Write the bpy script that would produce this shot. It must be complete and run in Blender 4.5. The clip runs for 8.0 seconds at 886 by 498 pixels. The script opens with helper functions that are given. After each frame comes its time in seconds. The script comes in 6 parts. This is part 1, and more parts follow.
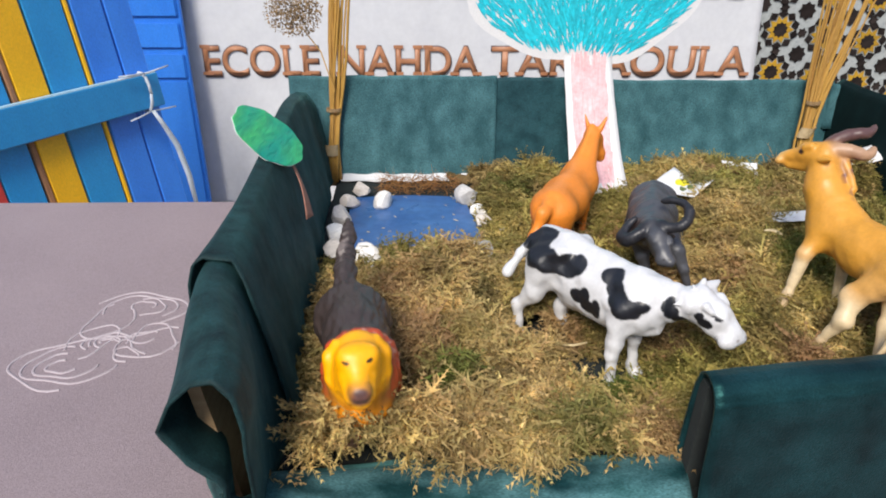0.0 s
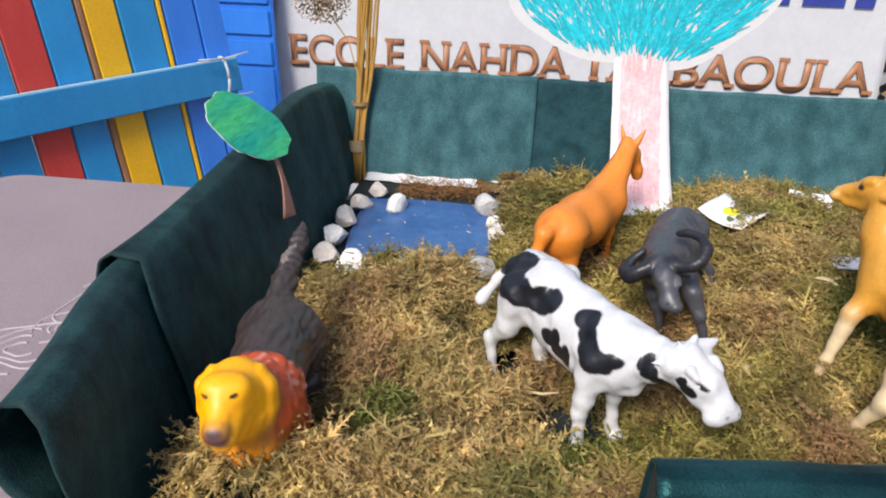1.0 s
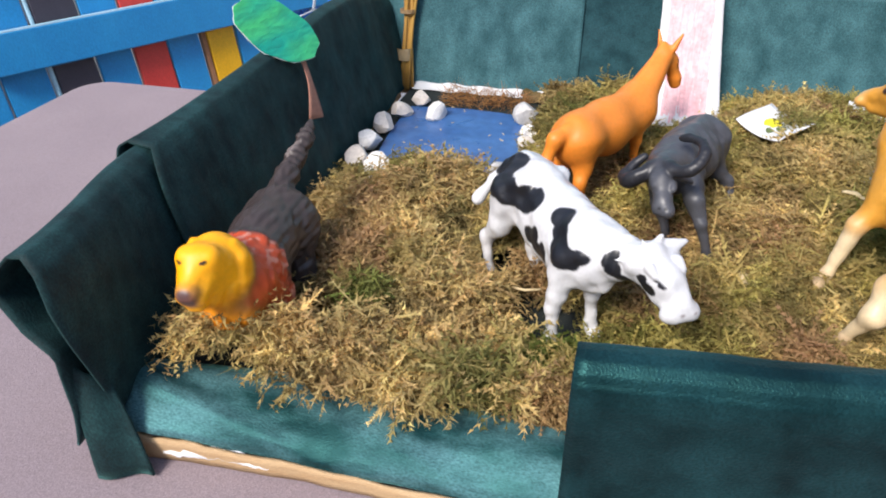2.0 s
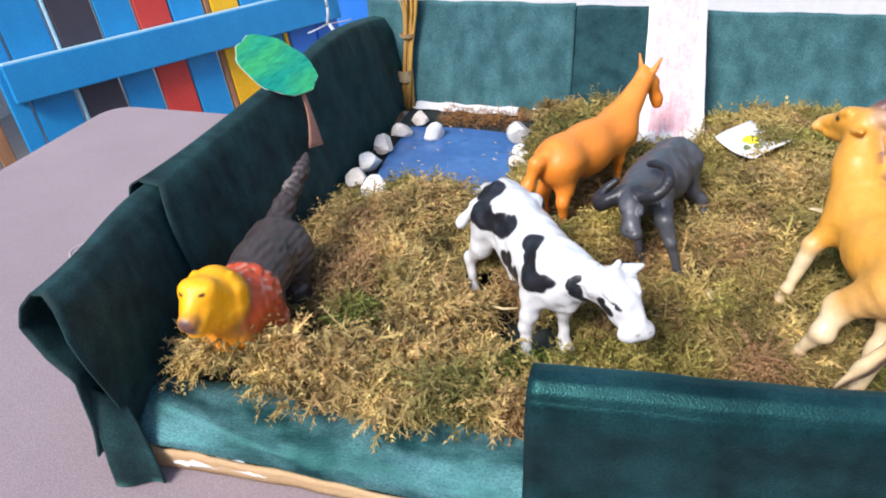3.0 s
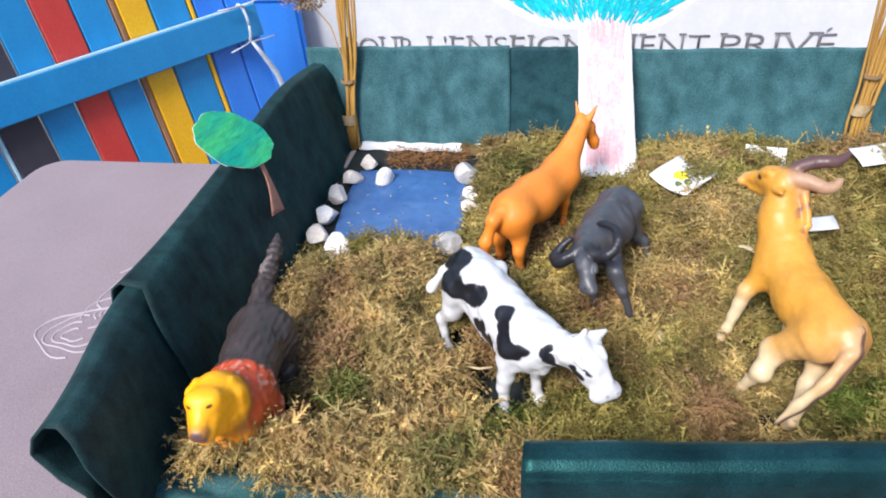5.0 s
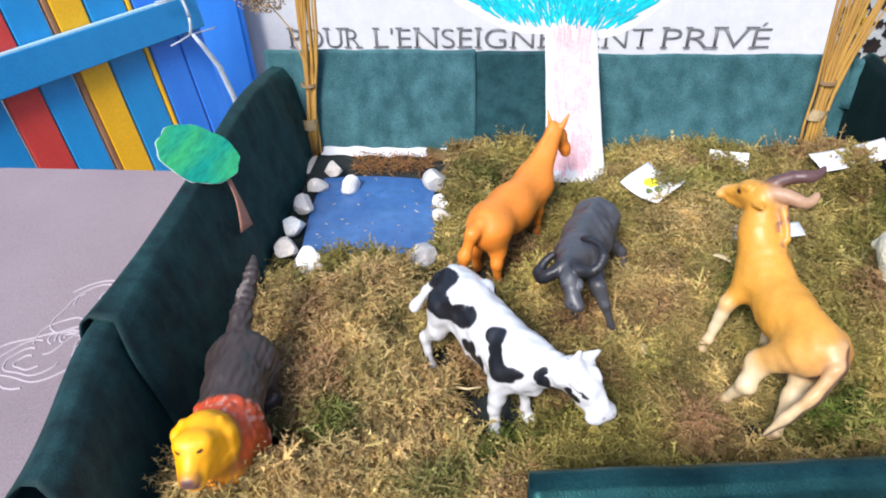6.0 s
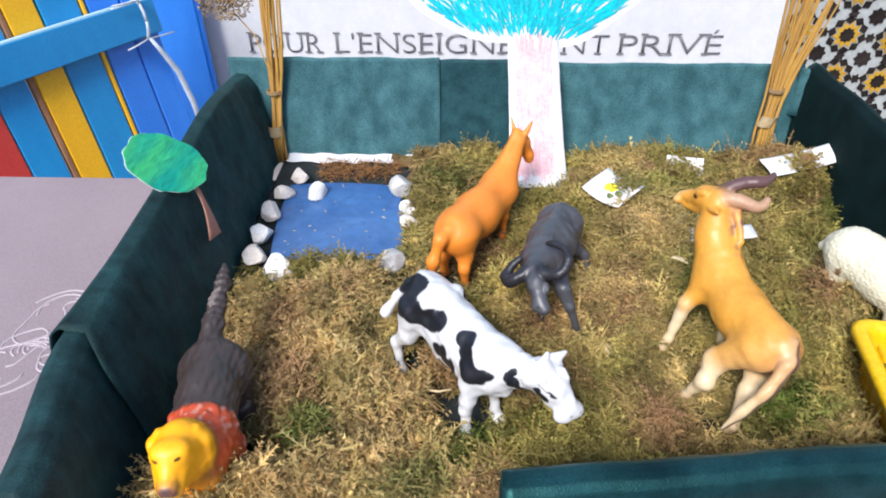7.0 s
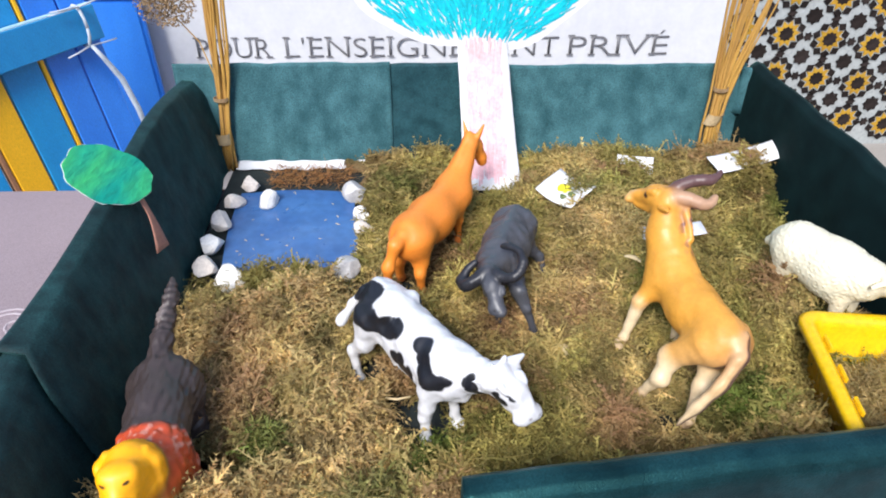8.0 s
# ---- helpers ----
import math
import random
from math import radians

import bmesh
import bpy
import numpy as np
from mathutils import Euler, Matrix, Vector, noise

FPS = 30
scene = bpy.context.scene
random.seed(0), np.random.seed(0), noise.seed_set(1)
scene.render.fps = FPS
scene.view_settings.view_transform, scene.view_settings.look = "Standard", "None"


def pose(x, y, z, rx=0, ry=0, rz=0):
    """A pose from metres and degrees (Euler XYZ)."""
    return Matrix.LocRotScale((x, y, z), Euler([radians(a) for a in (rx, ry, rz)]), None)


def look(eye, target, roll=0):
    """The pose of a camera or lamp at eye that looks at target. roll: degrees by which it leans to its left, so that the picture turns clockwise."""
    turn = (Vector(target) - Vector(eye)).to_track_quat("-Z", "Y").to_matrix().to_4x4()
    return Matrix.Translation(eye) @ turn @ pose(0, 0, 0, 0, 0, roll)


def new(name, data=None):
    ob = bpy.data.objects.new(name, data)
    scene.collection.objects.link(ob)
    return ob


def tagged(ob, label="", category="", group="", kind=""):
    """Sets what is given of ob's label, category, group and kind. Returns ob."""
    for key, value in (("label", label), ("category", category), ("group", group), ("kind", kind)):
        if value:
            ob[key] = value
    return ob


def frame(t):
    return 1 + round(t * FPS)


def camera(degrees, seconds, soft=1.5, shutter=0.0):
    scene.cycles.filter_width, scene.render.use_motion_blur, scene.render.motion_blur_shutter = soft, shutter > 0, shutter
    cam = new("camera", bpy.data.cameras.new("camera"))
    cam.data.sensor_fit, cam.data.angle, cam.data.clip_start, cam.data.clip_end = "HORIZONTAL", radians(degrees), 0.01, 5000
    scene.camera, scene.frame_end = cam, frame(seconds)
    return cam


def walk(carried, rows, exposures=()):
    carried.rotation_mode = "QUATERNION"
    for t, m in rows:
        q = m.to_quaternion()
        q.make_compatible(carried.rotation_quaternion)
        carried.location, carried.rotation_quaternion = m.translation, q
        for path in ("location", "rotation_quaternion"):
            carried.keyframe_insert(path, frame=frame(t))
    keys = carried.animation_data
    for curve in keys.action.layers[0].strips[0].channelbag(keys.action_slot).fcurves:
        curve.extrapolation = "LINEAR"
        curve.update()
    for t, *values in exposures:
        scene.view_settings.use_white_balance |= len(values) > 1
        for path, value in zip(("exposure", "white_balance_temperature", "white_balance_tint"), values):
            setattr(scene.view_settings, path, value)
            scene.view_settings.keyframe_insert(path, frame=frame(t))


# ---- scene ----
cam = camera(65.6, 8.0, soft=1.9)
PATH = [
    (0, (-0.016, 0.137, 1.187), (0.056, 1.909, 0.261), 0.6),
    (0.5, (0.039, 0.189, 1.18), (0.009, 1.966, 0.263), 2.0),
    (1, (0.103, 0.223, 1.165), (-0.12, 1.98, 0.235), 1.4),
    (1.5, (0.155, 0.221, 1.155), (-0.25, 1.875, 0.105), -0.3),
    (1.7, (0.176, 0.218, 1.154), (-0.278, 1.827, 0.057), -0.8),
    (2.8, (0.245, 0.199, 1.188), (-0.322, 1.754, 0.066), -3.8),
    (3, (0.249, 0.198, 1.2), (-0.324, 1.754, 0.082), -4.3),
    (3.5, (0.25, 0.184, 1.227), (-0.319, 1.754, 0.125), -4.8),
    (4, (0.25, 0.182, 1.256), (-0.259, 1.756, 0.132), -5.4),
    (4.5, (0.237, 0.187, 1.285), (-0.228, 1.76, 0.141), -5.9),
    (4.7, (0.229, 0.191, 1.291), (-0.203, 1.764, 0.134), -5.7),
    (5.8, (0.175, 0.226, 1.317), (-0.047, 1.793, 0.095), -3.2),
    (6, (0.168, 0.226, 1.319), (-0.029, 1.797, 0.096), -2.7),
    (6.5, (0.16, 0.222, 1.325), (0.019, 1.799, 0.103), -1.7),
    (7, (0.161, 0.215, 1.331), (0.076, 1.799, 0.112), -0.9),
    (7.5, (0.162, 0.217, 1.33), (0.133, 1.804, 0.114), 0.0),
    (8, (0.165, 0.221, 1.33), (0.2, 1.811, 0.116), 0.0),
]
walk(cam, [(t, look(eye, target, roll)) for t, eye, target, roll in PATH], [(0.0, 0.88, 6900, 10), (1.5, 1.0, 6850, 12), (3.0, 1.26, 6550, 12), (8.0, 1.22, 6400, 11)])


# ---- light ----
world = bpy.data.worlds.new("sky")
scene.world = world
world.use_nodes = True
wn = world.node_tree.nodes
sky = wn.new("ShaderNodeTexSky")
sky.sky_type = "NISHITA"
sky.sun_disc = False
sky.sun_elevation, sky.sun_rotation = radians(52), radians(200)
wn["Background"].inputs["Strength"].default_value = 0.12
world.node_tree.links.new(sky.outputs["Color"], wn["Background"].inputs["Color"])
sun_data = bpy.data.lights.new("sun", "SUN")
sun_data.energy, sun_data.angle, sun_data.color = 2.2, radians(20), (1.0, 0.97, 0.93)
sun = new("sun", sun_data)
sun.matrix_world = look((-1.4, -3.4, 5.2), (0.2, 0.8, 0.8))


# ---- materials ----
def material(name, base, rough=0.6, metal=0.0, second=None, scale=30.0, mix=0.5, bump=0.1, bump_scale=200.0,
             sheen=0.0, sheen_tint=(1, 1, 1), spec=0.5, attribute="", island=0.0, per_object=0.0, stretch=(1, 1, 1), detail=6.0, depth=0.002, coat=0.0, grain_amount=0.13):
    """A procedural material: two colours mixed by a coarse noise, a fine grain, and a fine relief."""
    m = bpy.data.materials.new(name)
    m.use_nodes = True
    n, link = m.node_tree.nodes, m.node_tree.links.new
    b = n["Principled BSDF"]
    b.inputs["Roughness"].default_value, b.inputs["Metallic"].default_value = rough, metal
    b.inputs["Specular IOR Level"].default_value = spec
    b.inputs["Coat Weight"].default_value = coat
    b.inputs["Sheen Weight"].default_value = sheen
    b.inputs["Sheen Tint"].default_value = (*sheen_tint, 1)
    b.inputs["Sheen Roughness"].default_value = 0.35
    co = n.new("ShaderNodeTexCoord")
    mp = n.new("ShaderNodeMapping")
    mp.inputs["Scale"].default_value = stretch
    link(co.outputs["Object"], mp.inputs["Vector"])

    def noise_at(s, d):
        t = n.new("ShaderNodeTexNoise")
        t.inputs["Scale"].default_value, t.inputs["Detail"].default_value = s, d
        link(mp.outputs["Vector"], t.inputs["Vector"])
        return t.outputs["Fac"]

    def blend(kind, fac, a, c):
        x = n.new("ShaderNodeMix")
        x.data_type, x.blend_type = "RGBA", kind
        for value, socket in ((fac, x.inputs[0]), (a, x.inputs[6]), (c, x.inputs[7])):
            if isinstance(value, bpy.types.NodeSocket):
                link(value, socket)
            elif isinstance(value, tuple):
                socket.default_value = (*value[:3], 1)
            else:
                socket.default_value = value
        return x.outputs[2]

    def ramp(fac, lo, hi, a, c):
        r = n.new("ShaderNodeMapRange")
        link(fac, r.inputs[0])
        for i, v in enumerate((lo, hi, a, c)):
            r.inputs[i + 1].default_value = v
        return r.outputs[0]

    if attribute:
        at = n.new("ShaderNodeAttribute")
        at.attribute_name = attribute
        colour = at.outputs["Color"]
    else:
        colour = blend("MIX", ramp(noise_at(scale, detail), 0.5 - 0.5 * (1.02 - mix), 0.5 + 0.5 * (1.02 - mix), 0, 1), tuple(base), tuple(second or [c * 0.75 for c in base]))
    grain = ramp(noise_at(bump_scale, 3), 0.3, 0.7, 1 - grain_amount, 1 + grain_amount)
    grey = n.new("ShaderNodeCombineColor")
    for i in range(3):
        link(grain, grey.inputs[i])
    colour = blend("MULTIPLY", 1.0, colour, grey.outputs[0])
    for amount, node, out in ((island, "ShaderNodeNewGeometry", "Random Per Island"), (per_object, "ShaderNodeObjectInfo", "Random")):
        if amount:
            g = n.new(node)
            v = ramp(g.outputs[out], 0, 1, 1 - amount, 1 + amount)
            cc = n.new("ShaderNodeCombineColor")
            for i in range(3):
                link(v, cc.inputs[i])
            colour = blend("MULTIPLY", 1.0, colour, cc.outputs[0])
    link(colour, b.inputs["Base Color"])
    if bump:
        bp = n.new("ShaderNodeBump")
        bp.inputs["Strength"].default_value, bp.inputs["Distance"].default_value = bump, depth
        link(noise_at(bump_scale, 5), bp.inputs["Height"])
        link(bp.outputs[0], b.inputs["Normal"])
    link(ramp(noise_at(scale * 2.3, 4), 0.3, 0.7, max(rough - 0.08, 0.05), min(rough + 0.08, 1)), b.inputs["Roughness"])
    return m


TEAL = (0.25, 0.75, 0.72)
# One velvet in several copies: sheen and shade are put into their base colours.
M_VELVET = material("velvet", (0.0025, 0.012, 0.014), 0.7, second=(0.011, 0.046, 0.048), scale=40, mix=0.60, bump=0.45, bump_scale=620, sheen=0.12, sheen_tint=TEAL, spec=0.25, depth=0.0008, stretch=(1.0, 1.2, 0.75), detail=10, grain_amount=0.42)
# Lit and dim copies: how the brushed pile catches light, given as colour.
M_VELVET_LIGHT = material("velvet_lit_nap", (0.022, 0.076, 0.088), 0.7, second=(0.054, 0.146, 0.164), scale=38, mix=0.66, stretch=(1, 1, 0.75), detail=10, bump=0.45, bump_scale=620, sheen=0.5, sheen_tint=TEAL, spec=0.2, depth=0.0008, grain_amount=0.30)
M_VELVET_MID = material("velvet_dim_nap", (0.007, 0.036, 0.045), 0.7, second=(0.020, 0.074, 0.088), scale=48, mix=0.6, bump=0.45, bump_scale=620, sheen=0.4, sheen_tint=TEAL, spec=0.2, depth=0.0008, grain_amount=0.30)
# Copy for the right wall, its colour darkened to stand for shade.
M_VELVET_DARK = material("velvet_shaded_copy", (0.0015, 0.006, 0.007), 0.8, second=(0.004, 0.016, 0.017), scale=30, mix=0.5, bump=0.25, bump_scale=900, sheen=0.05, sheen_tint=TEAL, spec=0.1, depth=0.0008)
# Copy for the front panel: glossier, its base darkened as shade.
M_VELVET_FRONT = material("velvet_glossy_shaded", (0.0010, 0.0055, 0.007), 0.40, second=(0.007, 0.030, 0.035), scale=26, mix=0.66, bump=0.45, bump_scale=620, sheen=0.05, sheen_tint=TEAL, spec=0.5, depth=0.0008, detail=10, grain_amount=0.42)
# The second colour paints bright sheen streaks on the front lip.
M_VELVET_RIM = material("velvet_painted_sheen", (0.004, 0.020, 0.024), 0.5, second=(0.066, 0.155, 0.170), scale=20, mix=0.80, bump=0.45, bump_scale=620, sheen=0.3, sheen_tint=TEAL, spec=0.5, depth=0.0008, detail=10, stretch=(0.7, 1.4, 1), grain_amount=0.42)
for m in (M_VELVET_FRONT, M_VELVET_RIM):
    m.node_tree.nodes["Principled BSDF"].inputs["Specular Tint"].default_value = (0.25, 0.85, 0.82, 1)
M_CARD = material("cardboard", (0.42, 0.26, 0.13), 0.85, second=(0.52, 0.36, 0.2), scale=40, bump=0.3, bump_scale=400, stretch=(1, 1, 6))
M_DARKBOARD = material("dark_board", (0.012, 0.016, 0.016), 0.9, second=(0.02, 0.028, 0.026), scale=20)
M_CLOTH = material("tablecloth", (0.29, 0.232, 0.245), 0.9, second=(0.24, 0.19, 0.204), scale=7, mix=0.3, bump=0.7, bump_scale=900, grain_amount=0.2, sheen=0.3, sheen_tint=(0.9, 0.85, 0.88), spec=0.2, depth=0.0008)
M_THREAD = material("pale_thread", (0.47, 0.41, 0.43), 0.8, second=(0.38, 0.32, 0.34), scale=60, bump=0.3, bump_scale=900)
M_PAPER = material("white_paper", (0.70, 0.70, 0.70), 0.75, second=(0.65, 0.64, 0.65), scale=30, bump=0.1, bump_scale=500, grain_amount=0.05)
M_BANNER = material("banner_vinyl", (0.59, 0.60, 0.62), 0.5, second=(0.52, 0.53, 0.56), scale=14, mix=0.45, bump=0.15, bump_scale=60, grain_amount=0.03)
M_BROWN_INK = material("copper_ink", (0.44, 0.20, 0.10), 0.5, second=(0.30, 0.125, 0.06), scale=14, bump=0)
M_DARK_INK = material("dark_ink", (0.13, 0.09, 0.085), 0.5, bump=0, scale=30)
M_GREY_INK = material("grey_ink", (0.12, 0.12, 0.13), 0.5, second=(0.16, 0.16, 0.17), scale=30, bump=0)
M_BLUE_INK = material("blue_ink", (0.03, 0.05, 0.30), 0.5, scale=30, bump=0)
M_BLUE = material("blue_paint", (0.005, 0.195, 0.47), 0.42, second=(0.010, 0.25, 0.54), scale=5, mix=0.4, bump=0.25, bump_scale=120, per_object=0.14, stretch=(4, 4, 1))
M_BRIGHTBLUE = material("bright_blue_paint", (0.018, 0.16, 0.62), 0.4, second=(0.03, 0.21, 0.70), scale=5, mix=0.4, bump=0.2, bump_scale=120, per_object=0.08, stretch=(4, 4, 1))
M_RED = material("red_paint", (0.50, 0.035, 0.03), 0.45, second=(0.58, 0.05, 0.04), scale=6, bump=0.25, bump_scale=120, stretch=(4, 4, 1))
M_YELLOW = material("yellow_paint", (0.76, 0.39, 0.006), 0.45, second=(0.82, 0.44, 0.01), scale=6, bump=0.25, bump_scale=120, stretch=(4, 4, 1))
M_BLACKPAINT = material("dark_paint", (0.035, 0.03, 0.045), 0.45, second=(0.05, 0.045, 0.06), scale=6, bump=0.25, bump_scale=120, stretch=(4, 4, 1))
M_PALEBLUE = material("pale_blue_paint", (0.32, 0.55, 0.66), 0.5, second=(0.42, 0.62, 0.72), scale=6, bump=0.25, bump_scale=120, stretch=(4, 4, 1))
M_RAW = material("raw_wood", (0.36, 0.17, 0.08), 0.75, second=(0.22, 0.10, 0.05), scale=18, bump=0.4, bump_scale=150, stretch=(5, 5, 0.6))
M_ROPE = material("white_cord", (0.55, 0.60, 0.66), 0.85, second=(0.42, 0.47, 0.52), scale=60, bump=0.4, bump_scale=700)
M_TOY = material("painted_vinyl", (1, 1, 1), 0.36, attribute="pigment", bump=0.30, bump_scale=300, scale=25, depth=0.001, grain_amount=0.04)
M_TOY_MATT = material("matt_vinyl", (1, 1, 1), 0.45, attribute="pigment", bump=0.15, bump_scale=260, scale=25, depth=0.001, grain_amount=0.06)
M_MOSS = material("dry_moss", (1, 1, 1), 0.85, attribute="pigment", bump=0, scale=40, bump_scale=300, island=0.10, spec=0.12)
for m in (M_MOSS,):
    n, link = m.node_tree.nodes, m.node_tree.links.new
    leaf, both = n.new("ShaderNodeBsdfTranslucent"), n.new("ShaderNodeMixShader")
    both.inputs[0].default_value = 0.38
    link(n["Principled BSDF"].inputs["Base Color"].links[0].from_socket, leaf.inputs["Color"])
    link(n["Principled BSDF"].outputs[0], both.inputs[1])
    link(leaf.outputs[0], both.inputs[2])
    link(both.outputs[0], n["Material Output"].inputs["Surface"])
M_SOIL = material("moss_mat", (1, 1, 1), 0.95, attribute="pigment", bump=1.0, scale=40, bump_scale=260, spec=0.1, depth=0.006)
M_POND = material("blue_board_paint", (0.028, 0.092, 0.26), 0.34, second=(0.062, 0.160, 0.36), scale=16, mix=0.5, bump=0.2, bump_scale=90)
M_STONE = material("pale_stone", (0.74, 0.68, 0.61), 0.85, second=(0.56, 0.49, 0.43), scale=45, mix=0.45, bump=0.5, bump_scale=240, per_object=0.16)
M_WHITESTONE = material("white_stone", (0.82, 0.80, 0.77), 0.8, second=(0.72, 0.69, 0.65), scale=60, mix=0.35, bump=0.5, bump_scale=240, per_object=0.06)
M_GREYSTONE = material("grey_stone", (0.56, 0.54, 0.52), 0.85, second=(0.42, 0.41, 0.40), scale=45, mix=0.45, bump=0.5, bump_scale=240)
M_STRAW = material("reed_straw", (0.50, 0.29, 0.06), 0.55, second=(0.36, 0.19, 0.05), scale=14, bump=0.3, bump_scale=300, island=0.25, stretch=(6, 6, 0.5))
M_SEED = material("dry_seed_heads", (0.30, 0.20, 0.10), 0.9, second=(0.2, 0.13, 0.07), scale=60, island=0.4, bump=0)
M_TAPE = material("clear_tape", (0.34, 0.24, 0.12), 0.2, second=(0.46, 0.36, 0.22), scale=50, bump=0.4, bump_scale=180)
M_TURQ = material("turquoise_felt_pen", (0.0, 0.44, 0.56), 0.6, second=(0.0, 0.52, 0.62), scale=40, bump=0, island=0.25)
M_PINK = material("pink_crayon", (0.70, 0.36, 0.38), 0.75, second=(0.78, 0.52, 0.53), scale=60, mix=0.5, bump=0, island=0.12)
M_GREENPAPER = material("green_poster_paint", (0.0, 0.33, 0.23), 0.4, second=(0.05, 0.50, 0.15), scale=22, mix=0.7, bump=0.6, bump_scale=90, depth=0.004, stretch=(1, 0.5, 1.6))
M_TRUNKPAPER = material("brown_paper", (0.42, 0.20, 0.14), 0.75, second=(0.36, 0.16, 0.11), scale=30, bump=0.1)
M_PLASTIC = material("yellow_plastic", (0.75, 0.46, 0.005), 0.3, second=(0.72, 0.43, 0.005), scale=20, bump=0.05)
M_LEMON = material("yellow_pencil", (0.82, 0.70, 0.03), 0.7, bump=0, scale=60)
M_PALEWOOD = material("pale_peel", (0.62, 0.50, 0.30), 0.7, second=(0.5, 0.38, 0.2), scale=80, bump=0.2)
M_PLASTER = material("plaster", (0.72, 0.70, 0.66), 0.85, second=(0.66, 0.64, 0.6), scale=3, bump=0.2, bump_scale=60)
M_FLOOR = material("stone_floor", (0.36, 0.33, 0.30), 0.5, second=(0.28, 0.26, 0.24), scale=3, bump=0.1)
M_TILE_WHITE = material("white_glaze", (0.36, 0.385, 0.385), 0.3, second=(0.29, 0.31, 0.31), scale=30, bump=0.1, bump_scale=60)
M_TILE_BLACK = material("black_glaze", (0.008, 0.006, 0.006), 0.5, spec=0.15, second=(0.03, 0.022, 0.02), scale=30, bump=0.1, bump_scale=60, per_object=0.3)
M_TILE_YELLOW = material("honey_glaze", (0.42, 0.26, 0.03), 0.4, spec=0.2, second=(0.36, 0.19, 0.02), scale=30, bump=0.1, bump_scale=60, per_object=0.15)


# ---- building helpers ----
def finish(ob, mat, parent=None, label="", smooth=False):
    if mat is not None and not ob.data.materials:
        ob.data.materials.append(mat)
    if smooth:
        ob.data.polygons.foreach_set("use_smooth", [True] * len(ob.data.polygons))
    if parent is not None:
        ob.parent = parent
    if label:
        ob["label"] = label
    return ob


def part(name, bm, mat, parent=None, label="", smooth=False):
    """One bmesh as one mesh object, under a thing or a part."""
    me = bpy.data.meshes.new(name)
    bm.to_mesh(me)
    bm.free()
    return finish(new(name, me), mat, parent, label, smooth)


def raw(name, verts, faces, mat, parent=None, label="", smooth=False):
    me = bpy.data.meshes.new(name)
    me.from_pydata([tuple(v) for v in verts], [], [tuple(f) for f in faces])
    me.update()
    return finish(new(name, me), mat, parent, label, smooth)


def thing(name, label, category, kind="", group="", at=(0, 0, 0)):
    ob = new(name)
    ob.empty_display_size = 0.02
    ob.location = at
    return tagged(ob, label, category, group, kind)


def box_bm(x0, x1, y0, y1, z0, z1, bevel=0.003, segments=2):
    bm = bmesh.new()
    bmesh.ops.create_cube(bm, size=1)
    bmesh.ops.scale(bm, vec=(x1 - x0, y1 - y0, z1 - z0), verts=bm.verts)
    bmesh.ops.translate(bm, vec=((x0 + x1) / 2, (y0 + y1) / 2, (z0 + z1) / 2), verts=bm.verts)
    if bevel:
        bmesh.ops.bevel(bm, geom=bm.edges[:], offset=bevel, segments=segments, affect="EDGES")
    return bm


def fbm(x, y, z=0.0, s=1.0):
    return noise.fractal(Vector((x * s, y * s, z * s)), 1.0, 2.0, 4)


def tube(points, radii, sides=7):
    """Vertices and faces of a round tube along points."""
    pts = [Vector(p) for p in points]
    verts, faces = [], []
    up = Vector((0.13, 0.31, 0.94))
    for i, p in enumerate(pts):
        d = (pts[min(i + 1, len(pts) - 1)] - pts[max(i - 1, 0)]).normalized()
        a = d.cross(up)
        if a.length < 1e-4:
            a = d.cross(Vector((1, 0, 0)))
        a.normalize()
        b = d.cross(a)
        r = radii[i] if isinstance(radii, (list, tuple)) else radii
        for k in range(sides):
            t = 2 * math.pi * k / sides
            verts.append(p + (a * math.cos(t) + b * math.sin(t)) * r)
    n = len(pts)
    for i in range(n - 1):
        for k in range(sides):
            k2 = (k + 1) % sides
            faces.append((i * sides + k, i * sides + k2, (i + 1) * sides + k2, (i + 1) * sides + k))
    faces.append(tuple(range(sides))[::-1])
    faces.append(tuple((n - 1) * sides + k for k in range(sides)))
    return verts, faces


def join(lists):
    verts, faces = [], []
    for v, f in lists:
        o = len(verts)
        verts += list(v)
        faces += [tuple(i + o for i in q) for q in f]
    return verts, faces


def sheet(f, nu, nv, thick=0.0):
    """A grid f(u, v) with u, v in 0..1."""
    verts = [Vector(f(i / nu, j / nv)) for j in range(nv + 1) for i in range(nu + 1)]
    faces = [(j * (nu + 1) + i, j * (nu + 1) + i + 1, (j + 1) * (nu + 1) + i + 1, (j + 1) * (nu + 1) + i) for j in range(nv) for i in range(nu)]
    return verts, faces


def thicken(ob, t, offset=0.0):
    s = ob.modifiers.new("thickness", "SOLIDIFY")
    s.thickness, s.offset = t, offset
    return ob


def plate(outline, thick, m):
    """A flat plate: an outline in its own x, y plane, given depth, at the pose m."""
    bm = bmesh.new()
    vs = [bm.verts.new((x, y, 0)) for x, y in outline]
    face = bm.faces.new(vs)
    ext = bmesh.ops.extrude_face_region(bm, geom=[face])
    bmesh.ops.translate(bm, vec=(0, 0, thick), verts=[v for v in ext["geom"] if isinstance(v, bmesh.types.BMVert)])
    bmesh.ops.recalc_face_normals(bm, faces=bm.faces)
    bmesh.ops.transform(bm, matrix=m, verts=bm.verts)
    return bm


def basis(origin, right, up):
    r, u = Vector(right).normalized(), Vector(up)
    u = (u - r * u.dot(r)).normalized()
    return Matrix.Translation(origin) @ Matrix((r, u, r.cross(u))).transposed().to_4x4()


